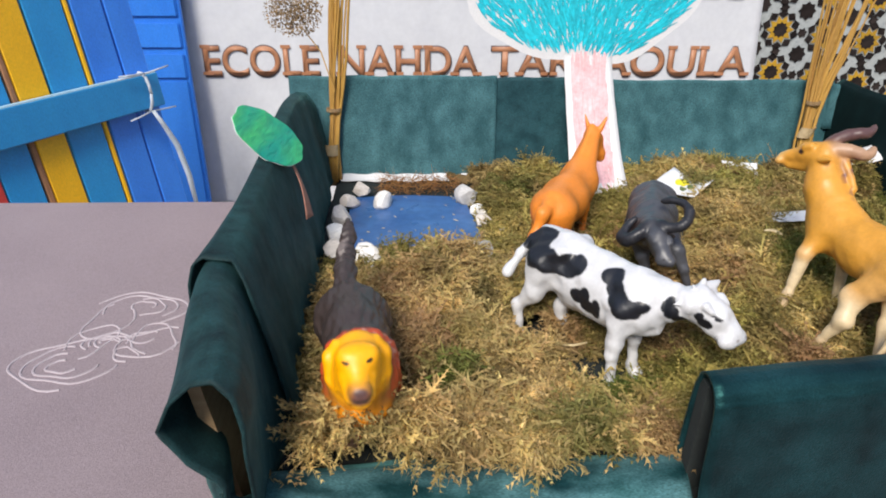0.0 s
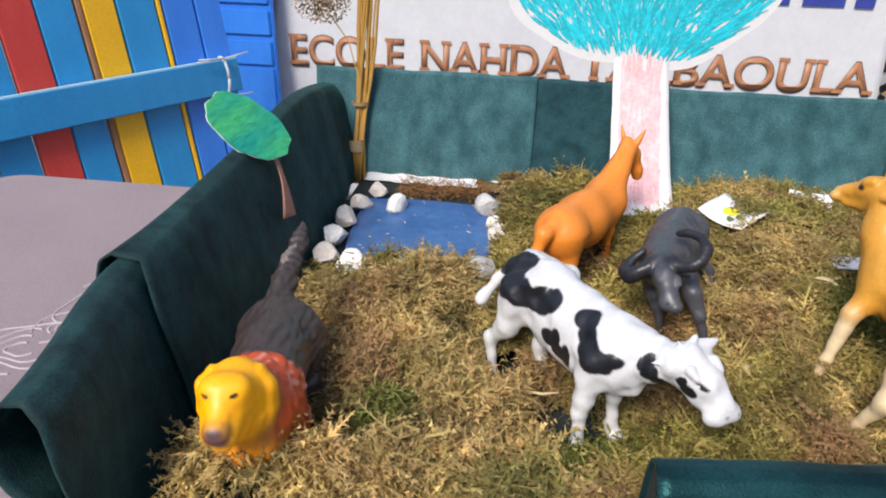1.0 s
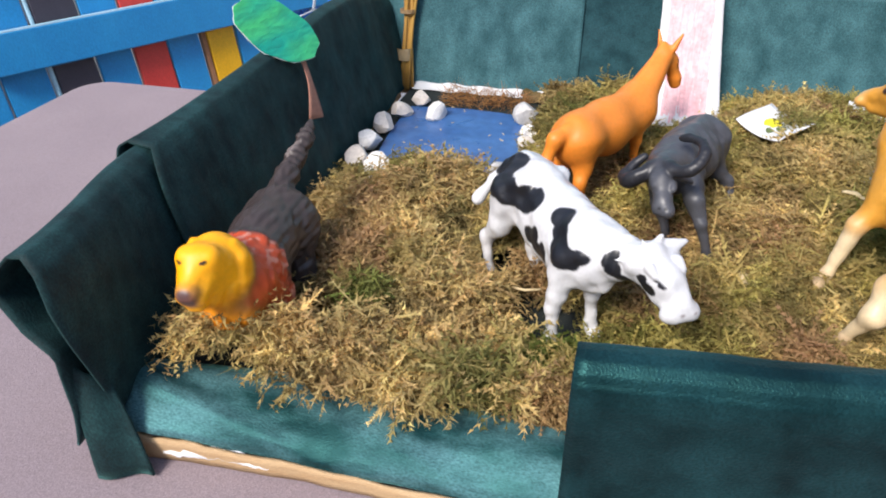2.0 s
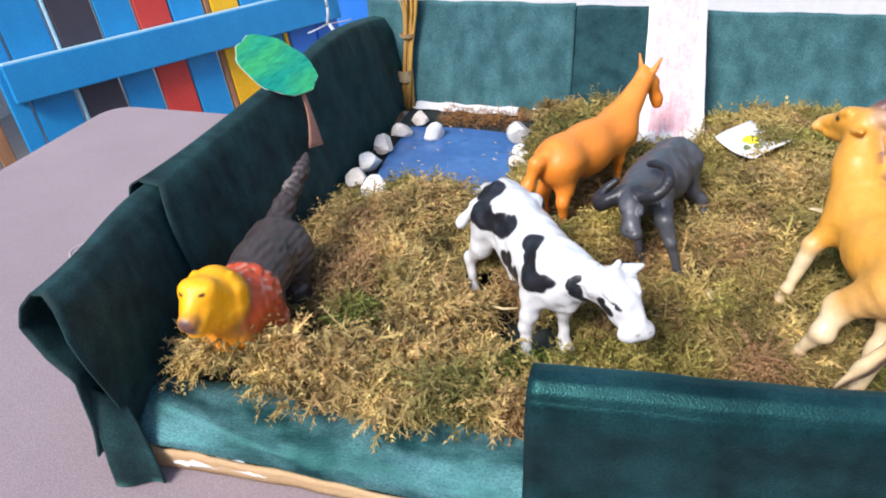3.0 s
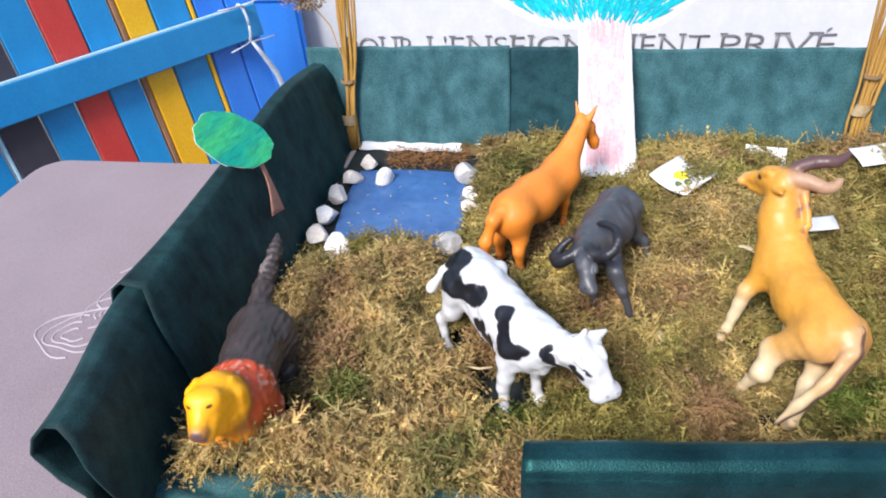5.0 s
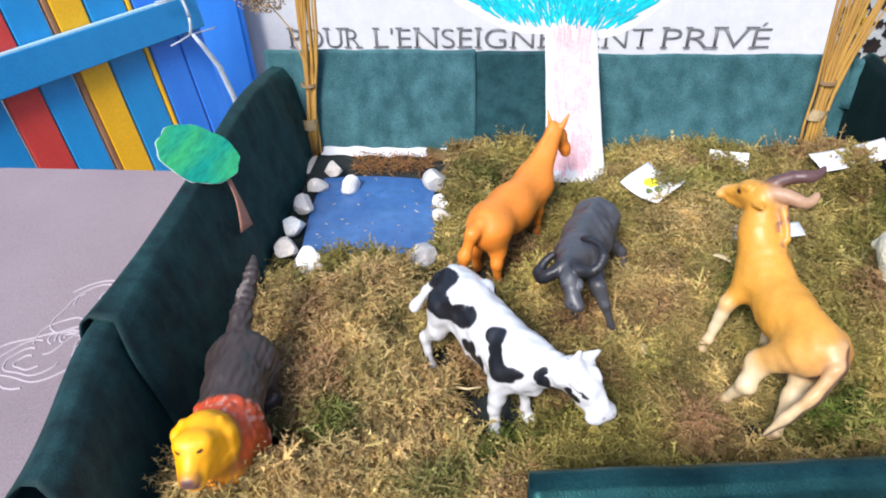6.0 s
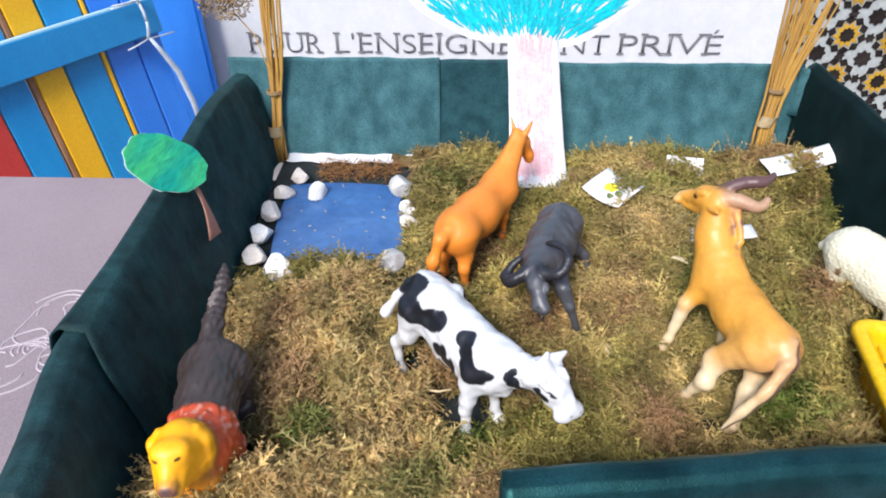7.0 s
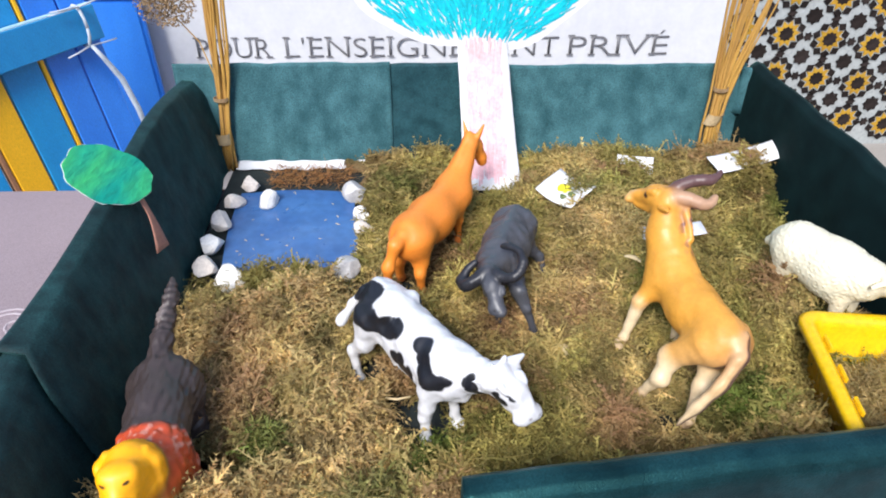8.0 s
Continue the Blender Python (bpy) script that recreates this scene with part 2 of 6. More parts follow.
# ---- soft solid figures: rounded limbs melted into one skin ----
class Figure:
    def __init__(self):
        self.limbs = []

    def limb(self, a, b, ra, rb, colour, k=0.008, flat=None):
        self.limbs.append((np.array(a, float), np.array(b, float), ra, rb, np.array(colour, float), k, flat))
        return self

    def chain(self, points, radii, colour, k=0.004, flat=None):
        for i in range(len(points) - 1):
            self.limb(points[i], points[i + 1], radii[i], radii[i + 1], colour, k, flat)
        return self

    def field(self, P):
        d, col, wsum = None, 0.0, 0.0
        for a, b, ra, rb, c, k, flat in self.limbs:
            ab, ap = b - a, P - a
            if flat is not None:
                ax, sq = np.array(flat[0], float), flat[1]
                ax = ax / np.linalg.norm(ax)
                off = ap @ ax
                ap = ap + np.outer(off * (sq - 1), ax)
                ab = ab + ax * (ab @ ax) * (sq - 1)
            h = np.clip(ap @ ab / max(ab @ ab, 1e-12), 0, 1)
            e = np.linalg.norm(ap - np.outer(h, ab), axis=1) - (ra + (rb - ra) * h)
            w = np.exp(-np.clip(e, -0.02, 0.2) / 0.0016)[:, None]
            col, wsum = col + w * c, wsum + w
            if d is None:
                d = e
            else:
                m = np.clip(k - np.abs(d - e), 0, None) / k
                d = np.minimum(d, e) - m * m * k * 0.25
        return d, col / wsum

    def mesh(self, name, h, mat, relief=None, paint=None):
        lo = np.min([np.minimum(l[0], l[1]) - max(l[2], l[3]) for l in self.limbs], axis=0) - 3 * h - 0.006
        hi = np.max([np.maximum(l[0], l[1]) + max(l[2], l[3]) for l in self.limbs], axis=0) + 3 * h + 0.006
        n = np.ceil((hi - lo) / h).astype(int) + 1
        g = np.stack(np.meshgrid(*[lo[i] + h * np.arange(n[i]) for i in range(3)], indexing="ij"), -1)
        P = g.reshape(-1, 3)
        d = np.empty(len(P))
        for s in range(0, len(P), 200000):
            d[s:s + 200000] = self.field(P[s:s + 200000])[0]
        if relief is not None:
            near = np.abs(d) < 4 * h
            d[near] += relief(P[near])
        d = d.reshape(n)
        inside = d < 0
        nc = n - 1
        total, count = np.zeros((*nc, 3)), np.zeros(nc)
        corners = [(i, j, k) for i in (0, 1) for j in (0, 1) for k in (0, 1)]
        for c0 in corners:
            for ax in range(3):
                if c0[ax] == 0:
                    c1 = tuple(c0[q] + (q == ax) for q in range(3))
                    s0 = d[c0[0]:c0[0] + nc[0], c0[1]:c0[1] + nc[1], c0[2]:c0[2] + nc[2]]
                    s1 = d[c1[0]:c1[0] + nc[0], c1[1]:c1[1] + nc[1], c1[2]:c1[2] + nc[2]]
                    cross = (s0 < 0) != (s1 < 0)
                    t = np.where(cross, s0 / np.where(cross, s0 - s1, 1), 0)
                    for q in range(3):
                        total[..., q] += np.where(cross, c0[q] + (t if q == ax else 0), 0)
                    count += cross
        used = count > 0
        index = -np.ones(nc, int)
        index[used] = np.arange(used.sum())
        cells = np.argwhere(used)
        V = lo + h * (cells + total[used] / count[used][:, None])
        faces = []
        for ax in range(3):
            u, v = (ax + 1) % 3, (ax + 2) % 3
            sl0, sl1 = [slice(None)] * 3, [slice(None)] * 3
            sl0[ax], sl1[ax] = slice(0, -1), slice(1, None)
            a, b = inside[tuple(sl0)], inside[tuple(sl1)]
            e = np.argwhere(a != b)
            e = e[(e[:, u] > 0) & (e[:, v] > 0) & (e[:, u] < nc[u]) & (e[:, v] < nc[v])]
            du, dv = np.eye(3, dtype=int)[u], np.eye(3, dtype=int)[v]
            q = np.stack([index[tuple((e - s).T)] for s in (du + dv, dv, 0 * du, du)], 1)
            flip = ~a[tuple(e.T)]
            q[flip] = q[flip][:, ::-1]
            faces.append(q)
        F = np.concatenate(faces)
        colours = self.field(V)[1]
        if paint is not None:
            colours = paint(V, colours)
        me = bpy.data.meshes.new(name)
        me.from_pydata(V.tolist(), [], F.tolist())
        me.update()
        at = me.attributes.new("pigment", "FLOAT_COLOR", "POINT")
        at.data.foreach_set("color", np.c_[np.clip(colours, 0, 1), np.ones(len(V))].astype(np.float32).ravel())
        return finish(new(name, me), mat, smooth=True)


WAVES = np.random.default_rng(5).normal(size=(24, 3))
WAVES /= np.linalg.norm(WAVES, axis=1, keepdims=True)


def rough_field(P, k):
    """An uneven field about -1..1 with a wavelength of 2 pi / k metres."""
    return sum(np.sin((P @ w) * k * (0.7 + 0.6 * (i % 5) / 4) + 1.7 * i) for i, w in enumerate(WAVES)) / 5.0


def spots(V, colours, centres, colour, soft=0.0006, wobble=0.0, seed=0.0):
    """Paints round or oval spots: (centre, radii) in the figure's own frame."""
    for c, r in centres:
        q = (V - np.array(c)) / np.array(r)
        w = np.linalg.norm(q, axis=1)
        if wobble:
            near = np.where(w < 2)[0]
            for i in near:
                w[i] += wobble * noise.noise(Vector(V[i] * 90 + seed))
        m = np.clip((1 - w) * min(r) / soft + 0.5, 0, 1)[:, None]
        colours = colours * (1 - m) + np.array(colour) * m
    return colours


def flank(V, colours, rows, edge, colour, seed):
    """Paints one run of blots (x, z, rx, rz) on the side of a figure where y is below edge."""
    w = np.min([np.hypot((V[:, 0] - x) / rx, (V[:, 2] - z) / rz) for x, z, rx, rz in rows], axis=0)
    w = w + np.clip((V[:, 1] - edge) / 0.004, 0, 2)
    for i in np.where(w < 1.6)[0]:
        w[i] += 0.16 * noise.noise(Vector(V[i] * 110 + seed))
    m = np.clip((1 - w) * 10 + 0.5, 0, 1)[:, None]
    return colours * (1 - m) + np.array(colour) * m


# ---- courtyard ----
GROUND = -0.08
WALL_Y = 2.76
floor = part("floor", box_bm(-3.0, 3.2, -3.2, 2.9, GROUND - 0.1, GROUND, 0), M_FLOOR)
tagged(floor, "plain grey stone courtyard floor", "floor", kind="structure")
wall_back = part("wall_back", box_bm(-3.0, 3.2, WALL_Y + 0.004, WALL_Y + 0.14, GROUND, 2.6, 0), M_TILE_WHITE)
tagged(wall_back, "wall with patterned black, white and honey glazed tiles", "wall", kind="structure")
for nm, b in (("wall_left", (-3.14, -3.0, -3.2, 2.9)), ("wall_right", (3.2, 3.34, -3.2, 2.9)), ("wall_front", (-3.14, 3.34, -3.34, -3.2))):
    w = part(nm, box_bm(*b, GROUND, 2.6, 0), M_PLASTER)
    tagged(w, "plain pale plastered courtyard wall", "wall", kind="structure")


# ---- table ----
TABLE_Z = 0.745
table = thing("table", "long table under a mauve grey cloth with pale rose outlines", "table", at=(0.2, 0.4, 0))


def cloth_outline(inset):
    x0, x1, y0, y1, r = -0.735 + inset, 1.3 - inset, -0.05 + inset, 1.157 - inset, 0.05 - inset * 0.5
    pts = []
    for cx, cy, a0 in ((x1 - r, y1 - r, 0), (x0 + r, y1 - r, 90), (x0 + r, y0 + r, 180), (x1 - r, y0 + r, 270)):
        pts += [(cx + r * math.cos(radians(a0 + 15 * k)), cy + r * math.sin(radians(a0 + 15 * k))) for k in range(7)]
    return pts


def tablecloth():
    rings = [(0.02, TABLE_Z), (0.004, TABLE_Z - 0.001), (-0.001, TABLE_Z - 0.007), (-0.002, TABLE_Z - 0.05), (-0.008, 0.45), (-0.012, 0.06)]
    verts, faces = [], []
    n = len(cloth_outline(0))
    for i, (ins, z) in enumerate(rings):
        for j, (x, y) in enumerate(cloth_outline(ins)):
            w = 0.012 * max(0, i - 2) * math.sin(j * 2.1)
            verts.append((x + w * 0.4, y + w * 0.4, z))
    for i in range(len(rings) - 1):
        for j in range(n):
            k = (j + 1) % n
            faces.append((i * n + j, (i + 1) * n + j, (i + 1) * n + k, i * n + k))
    faces.append(tuple(range(n)))
    return verts, faces


raw("tabletop", *tablecloth(), M_CLOTH, table, "mauve grey felt cloth hanging over the edges").location = (-0.2, -0.4, 0)
for lx, ly in ((-0.62, 0.05), (-0.62, 1.05), (1.15, 0.05), (1.15, 1.05)):
    part("leg", box_bm(lx - 0.225, lx - 0.175, ly - 0.425, ly - 0.375, GROUND, 0.70, 0.004), M_RAW, table)


def rose(cx, cy, size, turn, seed):
    """Stitched outline of an open rose: nested, broken petals and two loose leaves."""
    rnd = random.Random(seed)
    lines = []
    for k in range(4):
        r, a0, span = size * (0.26 + 0.26 * k), turn + 1.0 + rnd.uniform(-0.5, 0.5), rnd.uniform(3.0, 4.6)
        ox, oy = size * 0.08 * k * math.cos(turn), size * 0.08 * k * math.sin(turn)
        lines.append([(cx + ox + 1.2 * r * (1 + 0.06 * math.sin(3 * a + a0)) * math.cos(a + a0), cy + oy + 0.8 * r * (1 + 0.12 * math.cos(4 * a + seed)) * math.sin(a + a0)) for a in [span * q / 22 for q in range(23)]])
    for k in range(2):
        a = turn + k * 0.9
        ux, uy = math.cos(a), math.sin(a)
        leaf = []
        for q in range(17):
            f = 0.5 + q / 16 * (2 * math.pi - 1.3)
            l, w = size * (1.75 + 0.75 * math.cos(f)), size * (0.48 + 0.08 * math.sin(3 * f)) * math.sin(f)
            leaf.append((cx + ux * l - uy * w, cy + uy * l + ux * w))
        lines.append(leaf)
    return lines


for cx, cy, size, turn, seed in ((-0.343, 0.843, 0.045, 4.3, 2), (-0.386, 0.726, 0.050, 0.5, 5), (-0.358, 0.770, 0.022, 5.6, 9)):
    for l in rose(cx, cy, size, turn, seed):
        raw("stitch_line", *tube([(x - 0.2, y - 0.4, TABLE_Z - 0.0002) for x, y in l], 0.0015, 6), M_THREAD, table, "pale stitched rose line")

# ---- display box ----
BOX_FLOOR = 0.775
box = thing("display_box", "open cardboard box covered in dark green velvet on the table", "display box", at=(0.25, 0.85, TABLE_Z))
SHIFT = Vector((-0.25, -0.85, -TABLE_Z))


def box_part(name, verts, faces, mat, label="", smooth=True, thick=0.0, offset=0.0):
    ob = raw(name, [Vector(v) + SHIFT for v in verts], faces, mat, box, label, smooth)
    return thicken(ob, thick, offset) if thick else ob


bm = box_bm(-0.145, 0.66, 0.500, 1.2, TABLE_Z + 0.002, BOX_FLOOR - 0.002, 0.003)
bmesh.ops.translate(bm, vec=SHIFT, verts=bm.verts)
part("base", bm, M_DARKBOARD, box, "dark cloth covered base")


def left_section(u, y, grow, drop):
    """The velvet over the left wall: u runs from the inner foot over the top to the outer foot."""
    s = (y - 0.5) / 0.69
    xi = -0.125 - 0.030 * s
    top = 0.929 + grow - 0.004 * math.sin(6 * s) - 0.024 * min(1, max(0, (s - 0.72) / 0.28)) ** 1.5
    prof = [(0.0, BOX_FLOOR), (-0.006, 0.81), (-0.014, 0.85), (-0.022, min(0.89, top - 0.022)), (-0.029, min(0.915, top - 0.010)), (-0.038, top - 0.002), (-0.048, top), (-0.058, top - 0.004),
            (-0.066, min(0.905, top - 0.014)), (-0.071, 0.87), (-0.075, 0.83), (-0.078, 0.79), (-0.083, TABLE_Z + 0.004)]
    q = u * (len(prof) - 1)
    i = min(int(q), len(prof) - 2)
    f = q - i
    x = prof[i][0] * (1 - f) + prof[i + 1][0] * f
    z = prof[i][1] * (1 - f) + prof[i + 1][1] * f
    if x < -0.048:
        x = -0.048 + (x + 0.048) * (0.82 - 0.62 * min(1, max(0, (s - 0.12) / 0.25)))
    if x < -0.030:
        x += 0.006 * min(1, max(0, (s - 0.2) / 0.3)) * min(1, (-0.030 - x) / 0.015)
    side = grow if u < 0.45 else -grow
    low = abs(u - 0.5) * 2
    x += xi + side + drop * (0.004 * fbm(y * 9, z * 5, u) * low + 0.0035 * math.sin(y * 55 + 2 * fbm(y, z, 0, 9)) * max(0, low - 0.3))
    x += 0.0045 * max(0, s - 0.55) * math.sin(s * 52 + 3 * u) * (u < 0.45)
    return x, z


MOUTH = ((-0.134, 0.474, BOX_FLOOR), (-0.128, 0.468, 0.815), (-0.122, 0.456, 0.865), (-0.119, 0.449, 0.902), (-0.125, 0.453, 0.924), (-0.136, 0.458, 0.933), (-0.150, 0.460, 0.929), (-0.165, 0.459, 0.915),
         (-0.176, 0.458, 0.895), (-0.159, 0.455, 0.873), (-0.136, 0.453, 0.856), (-0.141, 0.451, 0.812), (-0.148, 0.447, 0.778))


def left_front(u, v):
    """The loose sleeve: its open end sags and billows outwards, and it lies close to the wall further back."""
    q = u * (len(MOUTH) - 1)
    i = min(int(q), len(MOUTH) - 2)
    f = q - i
    f = f * f * (3 - 2 * f) * 0.4 + f * 0.6
    m = [MOUTH[i][k] * (1 - f) + MOUTH[i + 1][k] * f for k in range(3)]
    y = m[1] + (0.655 - m[1]) * v
    x, z = left_section(u, max(y, 0.47), 0.0, 1.0)
    w = max(0.0, 1 - v / 0.8)
    w = w * w * (3 - 2 * w)
    fold = 0.0035 * math.sin(u * 21 + v * 4) * w * max(0, abs(u - 0.45) * 2 - 0.1)
    return x * (1 - w) + m[0] * w + fold, y, z * (1 - w) + m[2] * w


def left_rear(u, v):
    edge = 0.614 + (-0.035 * max(0, 0.45 - u) * 2 if u < 0.45 else 0.02 * (u - 0.45)) + 0.004 * math.sin(u * 17)
    y = edge + (1.196 - edge) * v
    x, z = left_section(u, y, 0.0035, 1.0)
    x += 0.004 * math.exp(-v * 18) * (1 if u < 0.45 else -1)
    return x, y, z


box_part("left_cover", *sheet(left_rear, 44, 60), M_VELVET, "dark green velvet draped over the side wall", thick=0.002)
box_part("loose_hem", *sheet(lambda u, v: (-0.143 + 0.014 * u + 0.006 * v + 0.024 * u * v, 0.457 + 0.018 * u - 0.012 * v - 0.004 * u * v + 0.002 * math.sin(u * 7 + v * 3), (0.845 - 0.020 * u) * (1 - v) ** 0.8 + (TABLE_Z + 0.003) * (1 - (1 - v) ** 0.8)), 14, 12), M_VELVET, "loose end of the velvet trailing on the table", thick=0.002)
box_part("left_front_cover", *sheet(left_front, 44, 34), M_VELVET, "dark green velvet sleeve, open at its end", thick=0.002)
vs = []
for y in (0.500, 1.19):
    s = (y - 0.5) / 0.69
    xi = -0.125 - 0.030 * s
    vs += [(xi - 0.012, y, TABLE_Z + 0.004), (xi - 0.022, y, TABLE_Z + 0.004), (xi - 0.045, y, 0.905 - 0.03 * (y > 1)), (xi - 0.036, y, 0.905 - 0.03 * (y > 1))]
box_part("left_panel", vs, [(0, 1, 2, 3), (7, 6, 5, 4), (0, 4, 5, 1), (1, 5, 6, 2), (2, 6, 7, 3), (3, 7, 4, 0)], M_CARD, "brown cardboard side panel", smooth=False)


def right_cover(u, v):
    y = 1.2 - 0.72 * v
    prof = [(0.0, BOX_FLOOR), (0.004, 0.84), (0.008, 0.90), (0.012, 0.922), (0.020, 0.928), (0.030, 0.924), (0.036, 0.90), (0.040, 0.84), (0.044, TABLE_Z + 0.004)]
    q = u * (len(prof) - 1)
    i = min(int(q), len(prof) - 2)
    f = q - i
    x = prof[i][0] * (1 - f) + prof[i + 1][0] * f
    z = prof[i][1] * (1 - f) + prof[i + 1][1] * f
    return 0.637 + 0.045 * min(1, v * 1.2) + x + 0.004 * fbm(y * 7, z * 6, 3.3) + 0.0025 * math.sin(y * 48), y, z


# Same velvet as the left wall, with shade painted in by a darker copy.
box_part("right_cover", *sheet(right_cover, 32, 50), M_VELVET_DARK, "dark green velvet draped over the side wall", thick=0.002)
bm = box_bm(-0.212, 0.655, 1.204, 1.212, TABLE_Z + 0.004, 0.916, 0.001, 1)
bmesh.ops.translate(bm, vec=SHIFT, verts=bm.verts)
part("back_panel", bm, M_CARD, box, "brown cardboard back panel")


def back_piece(x0, x1, z1, seed, lift):
    def f(u, v):
        x, z = x0 + (x1 - x0) * u, BOX_FLOOR + 0.002 + (z1 - BOX_FLOOR) * v
        edge = 0.0022 * fbm(x * 16, seed) * (v > 0.97)
        return x, 1.1995 - lift - 0.0018 * fbm(x * 14, z * 18, seed) - 0.022 * (1 - v) ** 1.3, z + edge
    return f


# Pieces differ in pile direction; the sheen that follows is painted as colour.
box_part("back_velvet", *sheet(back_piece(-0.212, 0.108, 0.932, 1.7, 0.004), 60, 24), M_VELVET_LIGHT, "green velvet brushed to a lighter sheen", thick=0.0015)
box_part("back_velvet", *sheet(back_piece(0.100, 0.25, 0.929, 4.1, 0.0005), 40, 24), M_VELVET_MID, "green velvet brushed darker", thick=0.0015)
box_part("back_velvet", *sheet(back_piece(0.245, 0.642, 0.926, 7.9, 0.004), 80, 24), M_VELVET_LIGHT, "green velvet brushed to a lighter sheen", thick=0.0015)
box_part("hem", *sheet(lambda u, v: (-0.138 + 0.468 * u, 1.176 - (0.019 + 0.004 * fbm(u * 9, 2.2)) * (1 - v) - 0.002 * math.sin(u * 60), BOX_FLOOR + 0.002 + 0.006 * v * v + 0.0015 * fbm(u * 14, v * 2, 6.1)), 90, 6), M_PAPER, "white cloth hem lying below the velvet", thick=0.001)
# The lit copy gives this corner its highlight as colour.
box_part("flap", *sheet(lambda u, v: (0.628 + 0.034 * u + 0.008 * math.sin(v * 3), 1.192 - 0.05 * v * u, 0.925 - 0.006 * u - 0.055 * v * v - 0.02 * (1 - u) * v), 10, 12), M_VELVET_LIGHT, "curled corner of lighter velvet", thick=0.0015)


def front_high(u, v):
    x = 0.186 + 0.51 * v
    y0 = 0.512 + 0.040 * min(1, v * 1.4)
    prof = [(0.026, BOX_FLOOR), (0.022, 0.83), (0.019, 0.868), (0.015, 0.882), (0.009, 0.8875), (0.003, 0.888), (-0.004, 0.8865), (-0.010, 0.882), (-0.0145, 0.874), (-0.017, 0.862), (-0.0185, 0.845), (-0.021, 0.81), (-0.026, 0.77), (-0.030, TABLE_Z + 0.003)]
    q = u * (len(prof) - 1)
    i = min(int(q), len(prof) - 2)
    f = q - i
    y = prof[i][0] * (1 - f) + prof[i + 1][0] * f
    z = prof[i][1] * (1 - f) + prof[i + 1][1] * f
    return x, y0 + y + 0.0025 * fbm(x * 10, z * 9, 5.5), z + 0.002 * fbm(x * 6, 1.1) * (0.3 < u < 0.6)


# The face's shade is in the darkened colour; the edge highlight is specular.
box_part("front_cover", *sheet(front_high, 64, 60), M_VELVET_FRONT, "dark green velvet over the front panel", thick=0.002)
vs = [(0.189, 0.522, TABLE_Z + 0.004), (0.189, 0.535, TABLE_Z + 0.004), (0.189, 0.530, 0.876), (0.189, 0.517, 0.876), (0.69, 0.556, TABLE_Z + 0.004), (0.69, 0.569, TABLE_Z + 0.004), (0.69, 0.565, 0.876), (0.69, 0.552, 0.876)]
box_part("front_panel", vs, [(3, 2, 1, 0), (4, 5, 6, 7), (0, 1, 5, 4), (1, 2, 6, 5), (2, 3, 7, 6), (3, 0, 4, 7)], M_DARKBOARD, "dark cloth covered front panel", smooth=False)


def front_low(u, v):
    x = -0.130 + 0.320 * v
    prof = [(0.552, BOX_FLOOR + 0.001), (0.542, 0.783), (0.534, 0.788), (0.522, 0.788), (0.509, 0.783), (0.498, 0.777), (0.490, 0.771), (0.4865, 0.766), (0.4855, 0.7605)]
    q = u * (len(prof) - 1)
    i = min(int(q), len(prof) - 2)
    f = q - i
    y = prof[i][0] * (1 - f) + prof[i + 1][0] * f
    z = prof[i][1] * (1 - f) + prof[i + 1][1] * f
    # the lip is pulled up to the sleeve at one end, and a soft fold runs out of that corner
    near = math.exp(-(v * 5) ** 2)
    fold = math.exp(-((u - 0.45 - 0.9 * v) / 0.10) ** 2) * max(0, 1 - v * 2.2)
    y += -0.012 * near + 0.006 * (v - 0.3) + 0.002 * fbm(x * 12, u * 2, 8.1)
    return x, y, z + 0.012 * near * (0.4 + u) + 0.006 * fold + 0.0035 * fbm(x * 14, u * 1.5, 6.2)


# Bright sheen streaks on this lip are painted into its colour.
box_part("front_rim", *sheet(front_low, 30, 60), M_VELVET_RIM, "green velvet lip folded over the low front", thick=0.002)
vs, fs = sheet(lambda u, v: (-0.138 + 0.325 * u, 0.4715 + 0.0125 * min(1, u * 2.2) - 0.0015 * fbm(u * 9, 3.0), TABLE_Z + 0.002 + (0.0155 + 0.010 * max(0, 1 - u * 3) + 0.004 * fbm(u * 7, 9.0)) * v), 40, 3)
box_part("cardboard_edge", vs, fs, M_CARD, "torn bare cardboard edge", thick=0.003)
vs, fs = sheet(lambda u, v: (-0.100 + 0.085 * u, 0.4725 + 0.008 * u + 0.005 * v - 0.001 * math.sin(u * 9), TABLE_Z + 0.010 + 0.009 * v * math.sin(math.pi * min(1, 0.12 + u * 0.9)) ** 0.6 + 0.003 * fbm(u * 11, 4.0)), 36, 4)
box_part("torn_liner", vs, fs, M_PAPER, "pale torn paper liner of the cardboard", thick=0.001)


